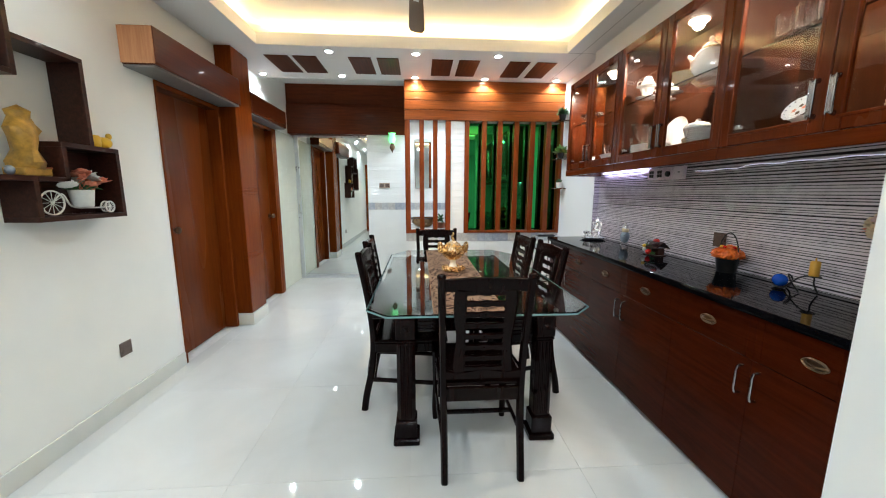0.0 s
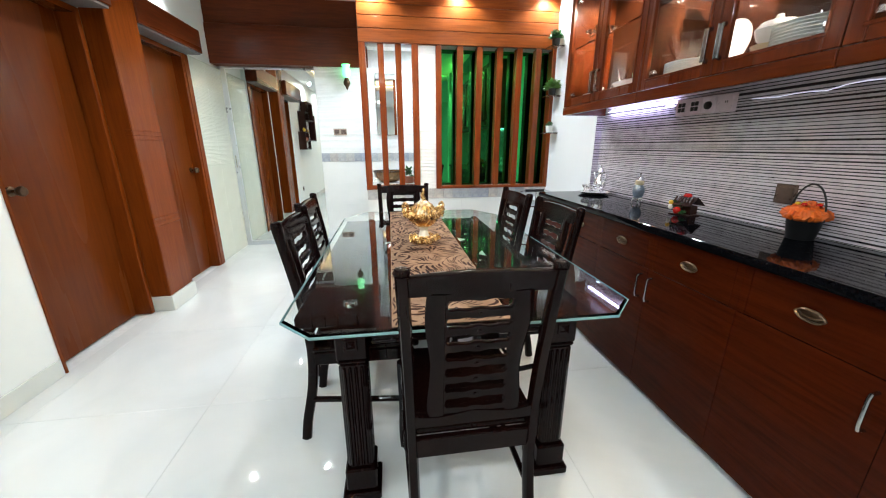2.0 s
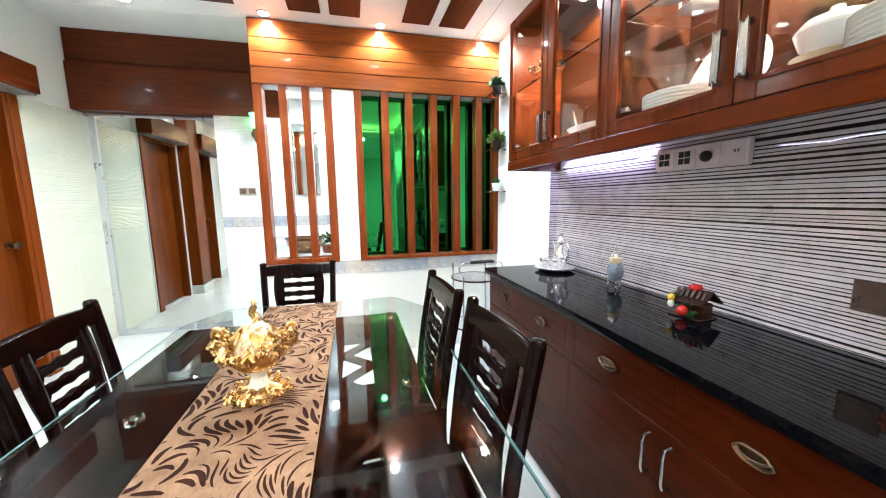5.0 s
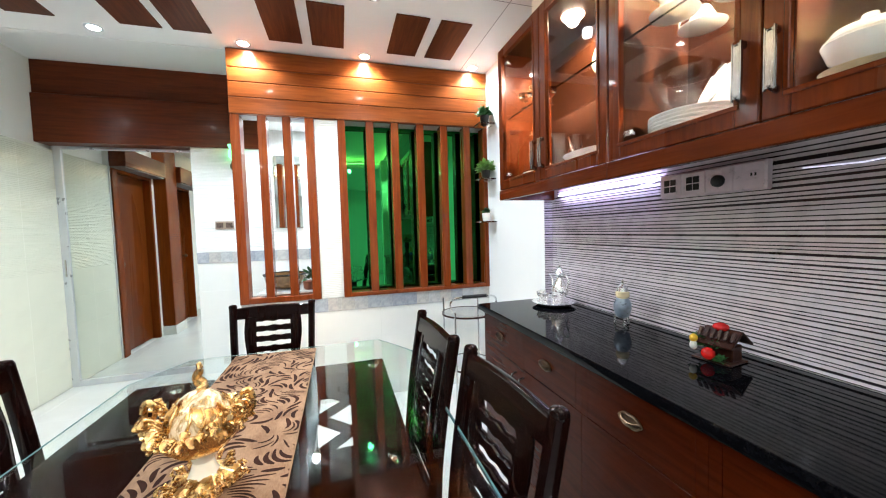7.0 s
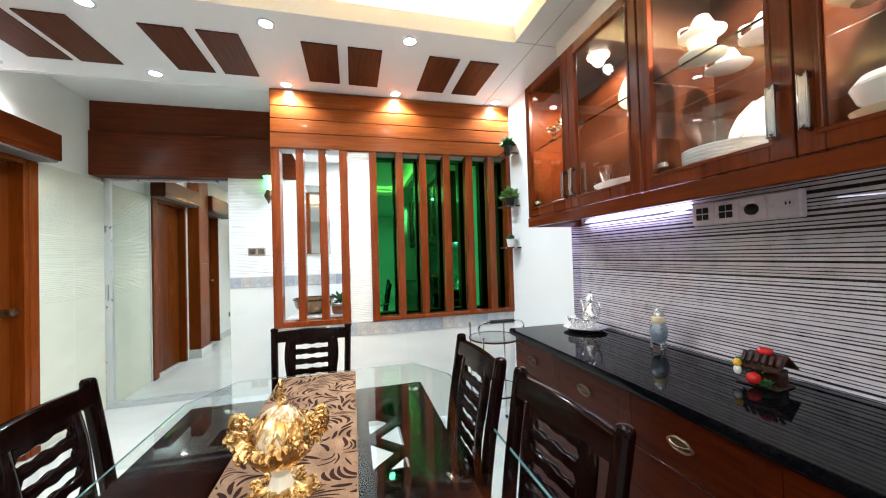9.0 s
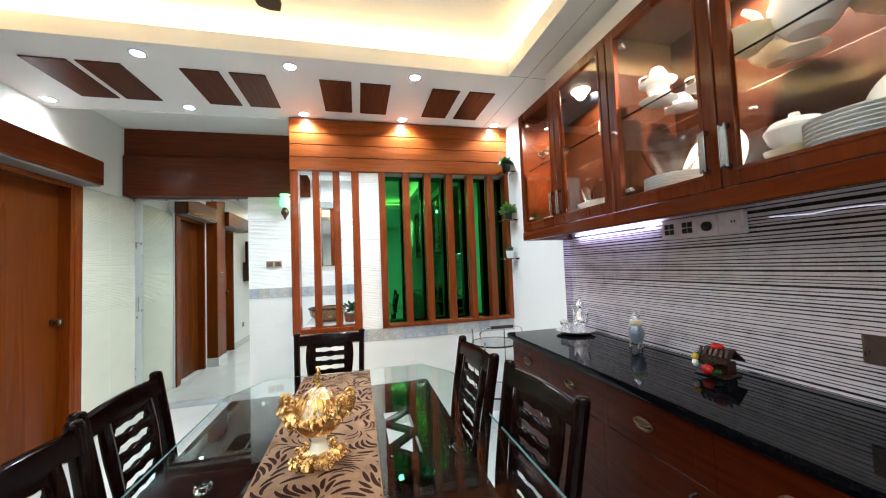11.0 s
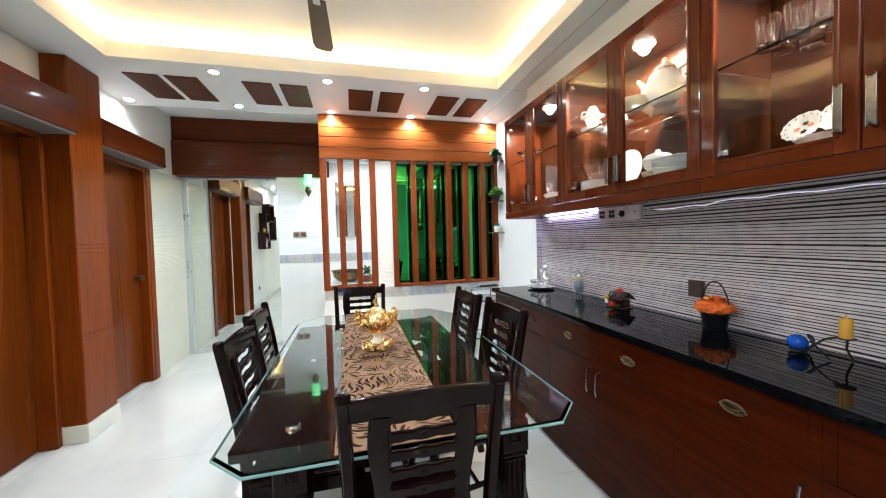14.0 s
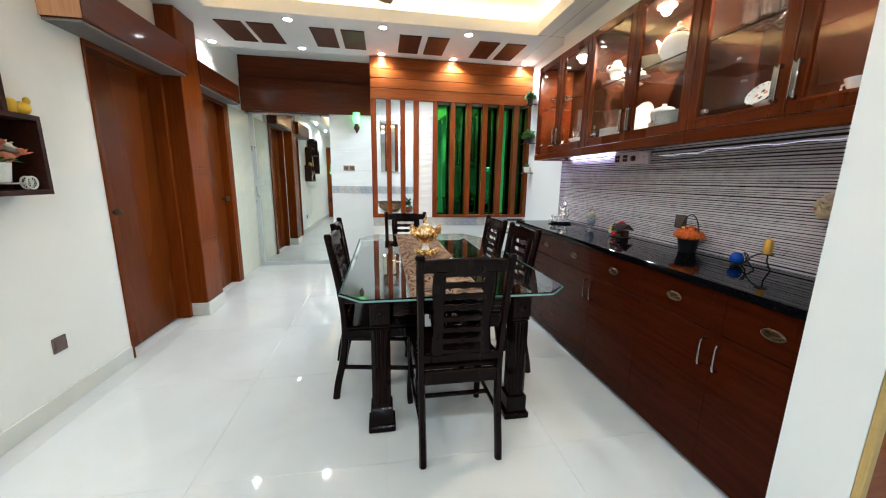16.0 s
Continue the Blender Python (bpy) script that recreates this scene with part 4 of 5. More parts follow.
part("foliage", leafy(45, 0.024, 0.022, 0.018, 5, (-0.052, -0.022, 0.008)), GREEN, hs, "green sprigs")
part("hedge", box(-0.058, 0.035, -0.05, 0.062, 0.0, 0.006, 0.002), DARKBROWN, hs)
part("foliage", leafy(50, 0.03, 0.02, 0.016, 6, (-0.040, 0.0, 0.046)), GREEN, hs, "green sprigs")

# bucket with orange netting
bk = thing("gift_basket", pose(2.085, 2.350, ZT), "black bucket filled with orange netting, tall handle", "basket")
part("bucket", lathe([(0.048, 0), (0.052, 0.004), (0.066, 0.095), (0.069, 0.098), (0.064, 0.098), (0.050, 0.010), (0.001, 0.010)], 28, None, (0, 0, 0), lambda a, i: 0.015 * math.cos(12 * a) if i > 1 else 0), BLACK, bk, "", True)
part("handle", sweep([(0.0, 0.076 * math.cos(a), 0.092 + 0.160 * math.sin(a)) for a in [math.pi * k / 18 for k in range(19)]], 0.004, 8, None, 2, False, (1, 0, 0)), BLACK, bk, "", True)
bm = bmesh.new()
rnd = random.Random(11)
for ring in range(5):
    r, n = 0.016 + 0.0155 * ring, 12 + 10 * ring
    for k in range(n):
        a = 2 * math.pi * (k + rnd.random()) / n
        p = Vector((r * math.cos(a), r * math.sin(a), 0.158 - 0.0025 * ring * ring + rnd.uniform(-0.010, 0.012)))
        q = [p + Vector((rnd.uniform(-0.016, 0.016), rnd.uniform(-0.016, 0.016), rnd.uniform(-0.012, 0.014))) for _ in range(4)]
        v = [bm.verts.new(t) for t in q]
        for f in ((0, 1, 2), (0, 2, 3), (1, 2, 3)):
            bm.faces.new([v[i] for i in f])
lathe([(0.060, 0.086), (0.080, 0.100), (0.086, 0.116), (0.072, 0.138), (0.038, 0.152), (0.001, 0.156)], 40, bm, (0, 0, 0), lambda a, i: 0.08 * math.sin(17 * a + i) + 0.06 * math.sin(7 * a + 2 * i) if 0 < i < 4 else 0)
part("netting", bm, ORANGE, bk, "crumpled orange netting")
for k in range(7):
    a = k * 2.4
    part("sweet", ball(0.010, (0.035 * math.cos(a), 0.040 * math.sin(a), 0.163), (1.2, 1.2, 0.8), 8, 6), YELLOW if k % 2 else RED, bk, "wrapped sweet", True)

bk.scale = (0.84, 0.84, 0.86)

# wire candle stand with a ball
cs = thing("candle_stand", pose(2.07, 1.99, ZT), "black wire candle stand with gold candle and blue ball", "candle holder")
part("wire", sweep(smooth_path([(-0.02, 0.055, 0.003), (-0.02, 0.02, 0.004), (-0.01, 0.0, 0.03), (0.0, -0.025, 0.060), (0.0, -0.055, 0.075), (0.0, -0.085, 0.075), (0.01, -0.080, 0.045), (0.03, -0.085, 0.0035)], 5), 0.0035, 6, None, 2), BLACK, cs, "", True)
part("wire", sweep(smooth_path([(0.03, 0.05, 0.0035), (0.02, 0.02, 0.02), (0.0, 0.0, 0.055), (-0.005, 0.015, 0.068), (-0.02, -0.015, 0.04), (-0.03, -0.06, 0.0035)], 5), 0.0035, 6, None, 2), BLACK, cs, "", True)
part("cup_ring", lathe([(0.024, 0.0), (0.027, 0.003), (0.024, 0.006), (0.021, 0.003)], 24, None, (-0.02, 0.035, 0.006), None, False), BLACK, cs, "", True)
part("ball", ball(0.029, (-0.02, 0.035, 0.037), (1, 1, 1), 24, 16), BLUE, cs, "glossy blue ball", True)
part("candle_plate", lathe([(0.001, 0), (0.024, 0), (0.026, 0.004), (0.001, 0.003)], 20, None, (0.0, -0.082, 0.078)), BLACK, cs, "", True)
part("candle", lathe([(0.016, 0), (0.017, 0.003), (0.017, 0.060), (0.013, 0.065), (0.003, 0.063), (0.003, 0.076), (0.001, 0.079)], 20, None, (0.0, -0.082, 0.082)), plain("gold_wax", (0.80, 0.42, 0.06), 0.35, 0.2, 0.15, 20), cs, "gold wax candle", True)

# flowers in a tall vase
fv = thing("flower_vase", pose(2.065, 1.580, ZT), "bouquet of cream and pink roses in a dark vase", "flowers")
part("vase", lathe([(0.045, 0), (0.05, 0.01), (0.03, 0.06), (0.035, 0.12), (0.045, 0.17), (0.035, 0.21), (0.040, 0.225), (0.034, 0.225), (0.001, 0.20)], 24), BLACK, fv, "", True)
rnd = random.Random(8)
for k in range(34):
    a, e = 2.4 * k, math.asin(1 - 1.35 * (k + 0.5) / 34)
    p = (0.062 * math.cos(a) * math.cos(e), 0.085 + 0.068 * math.sin(a) * math.cos(e), 0.300 + 0.060 * math.sin(e))
    part("rose", blossom(blossom(bmesh.new(), p, 0.030, k, 10), p, 0.018, k + 50, 8), rnd.choice((CREAMPETAL, PALEPINK, WHITEPETAL, CREAMPETAL, PALEPINK, PINK)), fv, "open rose")
for k in range(7):
    part("stem", sweep(smooth_path([(0, 0.004 * k - 0.012, 0.16), (0.004 * k - 0.012, 0.02, 0.23), (0.014 * (k - 3), 0.06 + 0.008 * (k % 3), 0.285)], 3), 0.0025, 6, None, 2), GREYGREEN, fv, "", True)
part("leaves", leafy(70, 0.10, 0.07, 0.05, 4, (0, 0.06, 0.235)), GREYGREEN, fv, "grey-green leaves")

# socket strip and switches
ss = thing("socket_panel", pose(XR + 0.001, 3.01, 1.440), "satin pinkish metal panel of four sockets and switches on the splashback", "socket")
part("plate", box(-0.028, 0, -0.18, 0.18, -0.045, 0.045, 0.004), SATIN, ss)
for k, y in enumerate((0.135, 0.045, -0.045, -0.135)):
    pl = part("module", box(-0.033, -0.028, y - 0.043, y + 0.043, -0.041, 0.041, 0.002), SATIN, ss)
    if k < 2:
        for dy in (-0.013, 0.013):
            for dz in (-0.013, 0.013):
                part("rocker", box(-0.0365, -0.033, y + dy - 0.011, y + dy + 0.011, dz - 0.011, dz + 0.011, 0.001), BLACK, pl)
    elif k == 2:
        part("knob", lathe([(0.020, 0), (0.019, 0.012), (0.014, 0.016), (0.001, 0.016)], 20), BLACK, pl, "black dimmer knob", True).matrix_basis = pose(-0.033, y, -0.004, 0, -90, 0)
        part("rocker", box(-0.0365, -0.033, y - 0.011, y + 0.011, 0.022, 0.034, 0.001), SATIN, pl)
    else:
        part("socket_face", box(-0.0350, -0.033, y - 0.03, y + 0.004, -0.012, 0.014, 0.001), SATIN, pl)
        part("socket_hole", boxes([(-0.0352, -0.033, y - 0.022, y - 0.017, -0.002, 0.008), (-0.0352, -0.033, y - 0.011, y - 0.006, -0.002, 0.008)]), BLACK, pl)

part("cable", sweep(smooth_path([(-0.006, 0.18, 0.03), (-0.010, 0.21, 0.034), (-0.008, 0.25, 0.028), (-0.006, 0.30, 0.026)], 4), 0.0022, 6, None, 2), WHITEPETAL, ss, "thin white cable", True)


def wall_plate(m, w, h, label, material, keys):
    p = thing("switch_plate", m, label, "switch")
    part("plate", box(-0.008, 0, -w / 2, w / 2, -h / 2, h / 2, 0.003), material, p)
    for k in range(keys):
        y = -w / 2 + (k + 0.5) * w / keys
        part("rocker", box(-0.011, -0.008, y - w / keys * 0.36, y + w / keys * 0.36, -h * 0.32, h * 0.32, 0.001), BROWNPLATE, p)
    return p


BROWNPLATE = plain("brown_bronze_plate", (0.16, 0.11, 0.09), 0.3, 0.5, 0.2, 30)
wall_plate(pose(XR, 2.505, 1.03), 0.088, 0.085, "dark brown socket plate on the striped splashback", BROWNPLATE, 1)
wall_plate(pose(-0.115, 5.824, 1.40, 0, 0, 90), 0.155, 0.075, "double bronze switch plate on white tiles", plain("pale_bronze_plate", (0.42, 0.33, 0.26), 0.3, 0.5, 0.1, 30), 2)
wall_plate(pose(XL, 2.69, 0.36, 0, 0, 180), 0.085, 0.085, "brown socket plate low on the cream wall", BROWNPLATE, 1)

# ---------------------------------------------------------------- gilt bowl on the table
gv = thing("gilt_bowl", pose(0.62, 2.93, 0.766), "ornate gilded and ivory footed bowl on the table", "ornament")
part("foot", lathe([(0.060, 0.0), (0.066, 0.006), (0.058, 0.016), (0.040, 0.022), (0.030, 0.026)], 40, None, (0, 0, 0), lambda a, i: 0.16 * math.cos(6 * a) + 0.06 * math.cos(17 * a + i)), GOLD, gv, "", True)
part("stem", lathe([(0.034, 0.020), (0.026, 0.030), (0.020, 0.045), (0.026, 0.058), (0.030, 0.062)], 24), IVORY, gv, "ivory stem", True)
part("cup", lathe([(0.028, 0.060), (0.055, 0.070), (0.078, 0.090), (0.084, 0.108), (0.080, 0.110), (0.070, 0.094), (0.03, 0.078), (0.001, 0.076)], 40, None, (0, 0, 0), lambda a, i: 0.05 * math.cos(9 * a) if 1 < i < 5 else 0), GOLD, gv, "", True)
part("shell", lathe([(0.060, 0.092), (0.062, 0.112), (0.053, 0.134), (0.036, 0.151), (0.020, 0.160), (0.001, 0.163)], 32, None, (0.0, 0.0, 0.0), lambda a, i: 0.025 * math.cos(8 * a) if i < 4 else 0), GILTIVORY, gv, "gilded ivory shell lid", True)
rnd = random.Random(21)
for k in range(90):
    a = 2 * math.pi * k / 30 + rnd.uniform(-0.06, 0.06)
    r, z = (0.086 if k < 30 else 0.078 + 0.012 * math.cos(2 * a)) + rnd.uniform(-0.006, 0.008), (0.104 if k < 30 else 0.114 + 0.014 * math.cos(2 * a + 0.4)) + rnd.uniform(-0.006, 0.010)
    if k >= 60:
        r, z = 0.062 + 0.016 * math.cos(5 * a) + rnd.uniform(-0.004, 0.004), 0.010 + 0.007 * (k % 2)
    c0 = Vector((r * math.cos(a), r * math.sin(a), z))
    out, along, big = Vector((math.cos(a), math.sin(a), 0)), Vector((-math.sin(a), math.cos(a), 0)), 0.66 if k < 60 else 0.55
    curl = [c0 - out * 0.020 * big, c0 + Vector((0, 0, 0.012 * big)), c0 + out * 0.016 * big + Vector((0, 0, 0.014 * big)), c0 + out * 0.022 * big + along * 0.006 * big, c0 + out * 0.014 * big + along * 0.008 * big - Vector((0, 0, 0.004 * big))]
    wide = [0.004, 0.007, 0.009, 0.010, 0.0105, 0.010, 0.009, 0.007, 0.005]
    pts = smooth_path([tuple(v) for v in curl], 4)
    bm = sweep(pts, [(big * wide[min(8, q // 2)], 0.0035 * big) for q in range(len(pts))], 8, None, 2)
    ball(0.0055 if k < 60 else 0.0045, c0, (rnd.uniform(0.8, 1.3), rnd.uniform(0.8, 1.3), rnd.uniform(0.6, 0.9)), 8, 6, bm)
    for q in range(2):
        o = Vector((rnd.uniform(-1, 1), rnd.uniform(-1, 1), rnd.uniform(-0.8, 0.8))) * (0.011 if k < 60 else 0.009)
        ball(rnd.uniform(0.003, 0.0065) if k < 60 else rnd.uniform(0.003, 0.006), c0 + o, (rnd.uniform(0.8, 1.4), rnd.uniform(0.8, 1.4), 0.8), 7, 5, bm)
    part("gilt_leaf", bm, GOLD, gv, "", True)
for s in (-1, 1):
    part("handle", sweep(smooth_path([(s * 0.075, 0, 0.10), (s * 0.105, 0.0, 0.125), (s * 0.10, 0.0, 0.150), (s * 0.082, 0.0, 0.146), (s * 0.086, 0.0, 0.130)], 5), [0.009 - 0.0003 * q for q in range(21)], 8, None, 2), GOLD, gv, "", True)
part("finial", sweep(smooth_path([(0.0, 0.0, 0.150), (0.005, 0.01, 0.165), (-0.006, 0.008, 0.180), (0.004, 0.002, 0.194), (0.0, 0.006, 0.204)], 5), [0.013 - 0.0004 * q for q in range(21)], 8, None, 2), GOLD, gv, "", True)

for k in range(14):
    a = 2 * math.pi * k / 14 + rnd.uniform(-0.15, 0.15)
    pts = smooth_path([(0.063 * math.cos(a), 0.063 * math.sin(a), 0.112), (0.060 * math.cos(a + 0.15), 0.060 * math.sin(a + 0.15), 0.130), (0.044 * math.cos(a + 0.1), 0.044 * math.sin(a + 0.1), 0.146 + rnd.uniform(-0.006, 0.004))], 4)
    part("lid_scroll", ball(0.006, pts[0], (1, 1, 0.8), 7, 5, sweep(pts, [(0.005 - 0.0004 * q, 0.004 - 0.0003 * q) for q in range(len(pts))], 6, None, 2)), GOLD, gv, "", True)
gv.scale = (0.96, 0.96, 1.30)

# ---------------------------------------------------------------- crockery behind the glass doors
ZS, ZB = 1.9235, UZ0 + 0.101
CX = 1.965


def lathe_thing(name, prof, at, material, label, category, group="", seg=28, wob=None):
    o = part(name, lathe(prof, seg, None, (0, 0, 0), wob), material, None, "", True)
    o.matrix_basis = pose(*at)
    return tagged(o, label, category, group)


PLATE = [(0.001, 0.0), (0.06, 0.0), (0.085, 0.006), (0.118, 0.015), (0.119, 0.0175), (0.085, 0.009), (0.06, 0.004), (0.001, 0.004)]
plate = lathe_thing("dinner_plate", PLATE, (CX - 0.02, 2.38, ZB), PORCELAIN, "white porcelain dinner plate in a stack", "plate", "stacked plates")
for k in range(1, 7):
    copy_thing(plate, pose(CX - 0.02, 2.38, ZB + 0.0105 * k))
for k in range(5):
    copy_thing(plate, pose(CX - 0.02, 2.90, ZB + 0.0105 * k))
copy_thing(plate, pose(CX + 0.125, 2.34, ZB + 0.117, 0, -78, 0))
copy_thing(plate, pose(CX + 0.125, 2.86, ZB + 0.117, 0, -78, 0))["label"] = "white plate leaning against the cabinet back"
copy_thing(plate, pose(CX - 0.02, 3.68, ZB))
teapot = thing("teapot", pose(CX, 2.49, ZS, 0, 0, 90), "white porcelain teapot with gold trim on a glass shelf", "teapot")
part("body", lathe([(0.045, 0), (0.05, 0.006), (0.075, 0.04), (0.078, 0.075), (0.060, 0.115), (0.042, 0.128)], 32), PORCELAIN, teapot, "", True)
part("lid", lathe([(0.044, 0.128), (0.040, 0.140), (0.018, 0.155), (0.008, 0.160), (0.013, 0.172), (0.008, 0.182), (0.001, 0.184)], 24), PORCELAIN, teapot, "", True)
part("band", lathe([(0.0445, 0.124), (0.0460, 0.128), (0.0445, 0.132), (0.043, 0.128)], 32, None, (0, 0, 0), None, False), GOLD, teapot, "thin gold band")
part("spout", sweep(smooth_path([(0.066, 0, 0.040), (0.108, 0, 0.055), (0.116, 0, 0.105), (0.148, 0, 0.142)], 5), [0.019 - 0.0007 * q for q in range(16)], 10, None, 2), PORCELAIN, teapot, "", True)
part("handle", sweep(smooth_path([(-0.062, 0, 0.105), (-0.105, 0, 0.115), (-0.115, 0, 0.075), (-0.075, 0, 0.045)], 5), 0.007, 8, None, 2), PORCELAIN, teapot, "", True)
teapot.scale = (1.08, 1.08, 1.15)
CUP = [(0.020, 0), (0.024, 0.004), (0.036, 0.03), (0.044, 0.055), (0.042, 0.055), (0.032, 0.028), (0.001, 0.008)]
SAUCER = [(0.001, 0.0), (0.03, 0.0), (0.066, 0.010), (0.067, 0.012), (0.03, 0.004), (0.001, 0.004)]
saucer = lathe_thing("saucer", SAUCER, (CX - 0.05, 2.94, ZS), PORCELAIN, "white saucer on a glass shelf", "saucer", "saucers and cups")
cup = thing("teacup", pose(CX - 0.05, 2.94, ZS + 0.013), "white porcelain teacup with gold rim", "cup", "saucers and cups")
part("body", lathe(CUP, 24), PORCELAIN, cup, "", True)
part("handle", sweep(smooth_path([(0.038, 0, 0.042), (0.060, 0, 0.044), (0.058, 0, 0.022), (0.034, 0, 0.020)], 4), 0.004, 6, None, 2), PORCELAIN, cup, "", True)
for x, y, z in ((CX - 0.05, 2.94, 0.070), (CX + 0.02, 2.80, 0.0), (CX + 0.11, 2.58, 0.0), (CX - 0.05, 2.27, 0.0), (CX + 0.10, 2.97, 0.0), (CX - 0.05, 1.62, 0.0)):
    copy_thing(saucer, pose(x, y, ZS + z))
    copy_thing(cup, pose(x, y, ZS + z + 0.013 + (0.056 if y > 2.7 else 0), 180 if y > 2.7 else 0, 0, 130))["label"] = "white porcelain teacup turned over on its saucer" if y > 2.7 else "white porcelain teacup with gold rim"
bowl = lathe_thing("soup_bowl", [(0.03, 0), (0.035, 0.006), (0.065, 0.03), (0.075, 0.055), (0.072, 0.055), (0.06, 0.03), (0.001, 0.010)], (CX + 0.03, 2.56, ZB), CREAMWARE, "cream porcelain bowl in the cabinet", "bowl", "cream bowls")
for x, y, z in ((CX + 0.10, 2.38, ZS + 0.07), (CX, 1.60, ZS + 0.07), (CX - 0.06, 2.61, ZS + 0.07), (CX + 0.10, 2.63, ZS + 0.07)):
    copy_thing(bowl, pose(x, y, z - 0.07))
tureen = thing("tureen", pose(CX + 0.03, 2.56, ZB + 0.056), "white lidded porcelain tureen inside the cabinet", "tureen")
part("body", lathe([(0.04, 0), (0.06, 0.02), (0.072, 0.055), (0.068, 0.06)], 28), PORCELAIN, tureen, "", True)
part("lid", lathe([(0.070, 0.06), (0.055, 0.08), (0.015, 0.092), (0.012, 0.105), (0.001, 0.108)], 28), PORCELAIN, tureen, "", True)
jug = lathe_thing("glass_jug", [(0.040, 0), (0.048, 0.004), (0.082, 0.055), (0.100, 0.115), (0.097, 0.116), (0.078, 0.056), (0.040, 0.010), (0.001, 0.008)], (CX - 0.03, 2.92, ZB + 0.063), CLEAR, "clear glass bowl standing on plates", "glass bowl")
tumb = lathe_thing("tumbler", [(0.027, 0), (0.029, 0.004), (0.034, 0.10), (0.032, 0.10), (0.026, 0.014), (0.001, 0.012)], (CX - 0.07, 1.86, ZS), CUTGLASS, "cut clear glass tumbler on a glass shelf", "glass", "tumblers", 20, lambda a, i: 0.05 * math.cos(10 * a) if 0 < i < 3 else 0)
for x, y in ((CX - 0.07, 1.94), (CX - 0.07, 2.02), (CX, 1.86), (CX, 1.94), (CX, 2.02), (CX + 0.07, 1.90), (CX + 0.07, 1.98)):
    copy_thing(tumb, pose(x, y, ZS))
rack = thing("pierced_dishes", pose(CX - 0.05, 1.93, ZB), "white pierced porcelain dishes with pink flower print", "dish")
part("base", lathe([(0.035, 0), (0.040, 0.004), (0.062, 0.030), (0.072, 0.042), (0.068, 0.042), (0.050, 0.020), (0.001, 0.012)], 40, None, (0.03, -0.03, 0), lambda a, i: 0.05 * math.cos(14 * a) if 1 < i < 5 else 0), PORCELAIN, rack, "", True)
for m in (pose(0.0, 0.0, 0.070, 0, -58, 0), pose(0.015, -0.085, 0.085, 0, -64, 0)):
    dishlet = part("dish", lathe([(0.001, 0), (0.034, 0.002), (0.052, 0.014), (0.054, 0.017), (0.050, 0.018), (0.032, 0.007), (0.001, 0.006)], 42, None, (0, 0, 0), lambda a, i: 0.045 * math.cos(14 * a) if 1 < i < 5 else 0), PORCELAIN, rack, "", True)
    dishlet.matrix_basis = m
    for k in range(4):
        fx, fy = 0.017 * math.cos(1.7 * k), 0.017 * math.sin(1.7 * k)
        part("flower_print", lathe([(0.001, 0), (0.008, 0), (0.007, 0.0008), (0.001, 0.0008)], 15, None, (fx, fy, 0.0068), lambda a, i: 0.3 * math.cos(5 * a)), PINK if k % 2 else BRONZE, dishlet, "printed flower")
    for k in range(14):
        a = 2 * math.pi * (k + 0.5) / 14
        part("piercing", ball(0.0035, (0.0455 * math.cos(a), 0.0455 * math.sin(a), 0.0145), (1, 1, 0.5), 6, 4), BLACK, dishlet)
copy_thing(saucer, pose(CX - 0.04, 2.08, ZB))
copy_thing(cup, pose(CX - 0.06, 1.60, ZB, 0, 0, 80))
stand = thing("glass_stand", pose(CX - 0.03, 3.73, ZS), "clear glass dessert bowls on a glass shelf", "glass bowl")
for k, (dx, dy) in enumerate(((-0.05, 0.04), (0.03, -0.05), (-0.05, -0.07))):
    part("bowl", lathe([(0.025, 0), (0.006, 0.012), (0.006, 0.03), (0.03, 0.045), (0.042, 0.07), (0.040, 0.07), (0.001, 0.04)], 20, None, (dx, dy, 0)), CLEAR, stand, "", True)
dish = lathe_thing("oval_dish", [(0.001, 0.0), (0.07, 0.0), (0.10, 0.03), (0.104, 0.034), (0.098, 0.033), (0.066, 0.008), (0.001, 0.007)], (CX - 0.03, 3.33, ZB), PORCELAIN, "white oval serving dish with gold rim", "dish")
dish.scale = (0.85, 1.5, 1.3)
ld = lathe_thing("serving_platter", PLATE, (CX + 0.10, 3.30, ZS + 0.13, 0, -76, 0), CREAMWARE, "cream serving platter leaning in the cabinet", "dish")
ld.scale = (1.05, 1.35, 1)
copy_thing(cup, pose(CX - 0.06, 3.66, ZB, 0, 0, 200))
lathe_thing("glass_vase", [(0.03, 0), (0.02, 0.02), (0.035, 0.06), (0.025, 0.10), (0.032, 0.13), (0.029, 0.13), (0.001, 0.02)], (CX - 0.04, 3.42, ZB), CLEAR, "clear glass vase inside the cabinet", "vase")

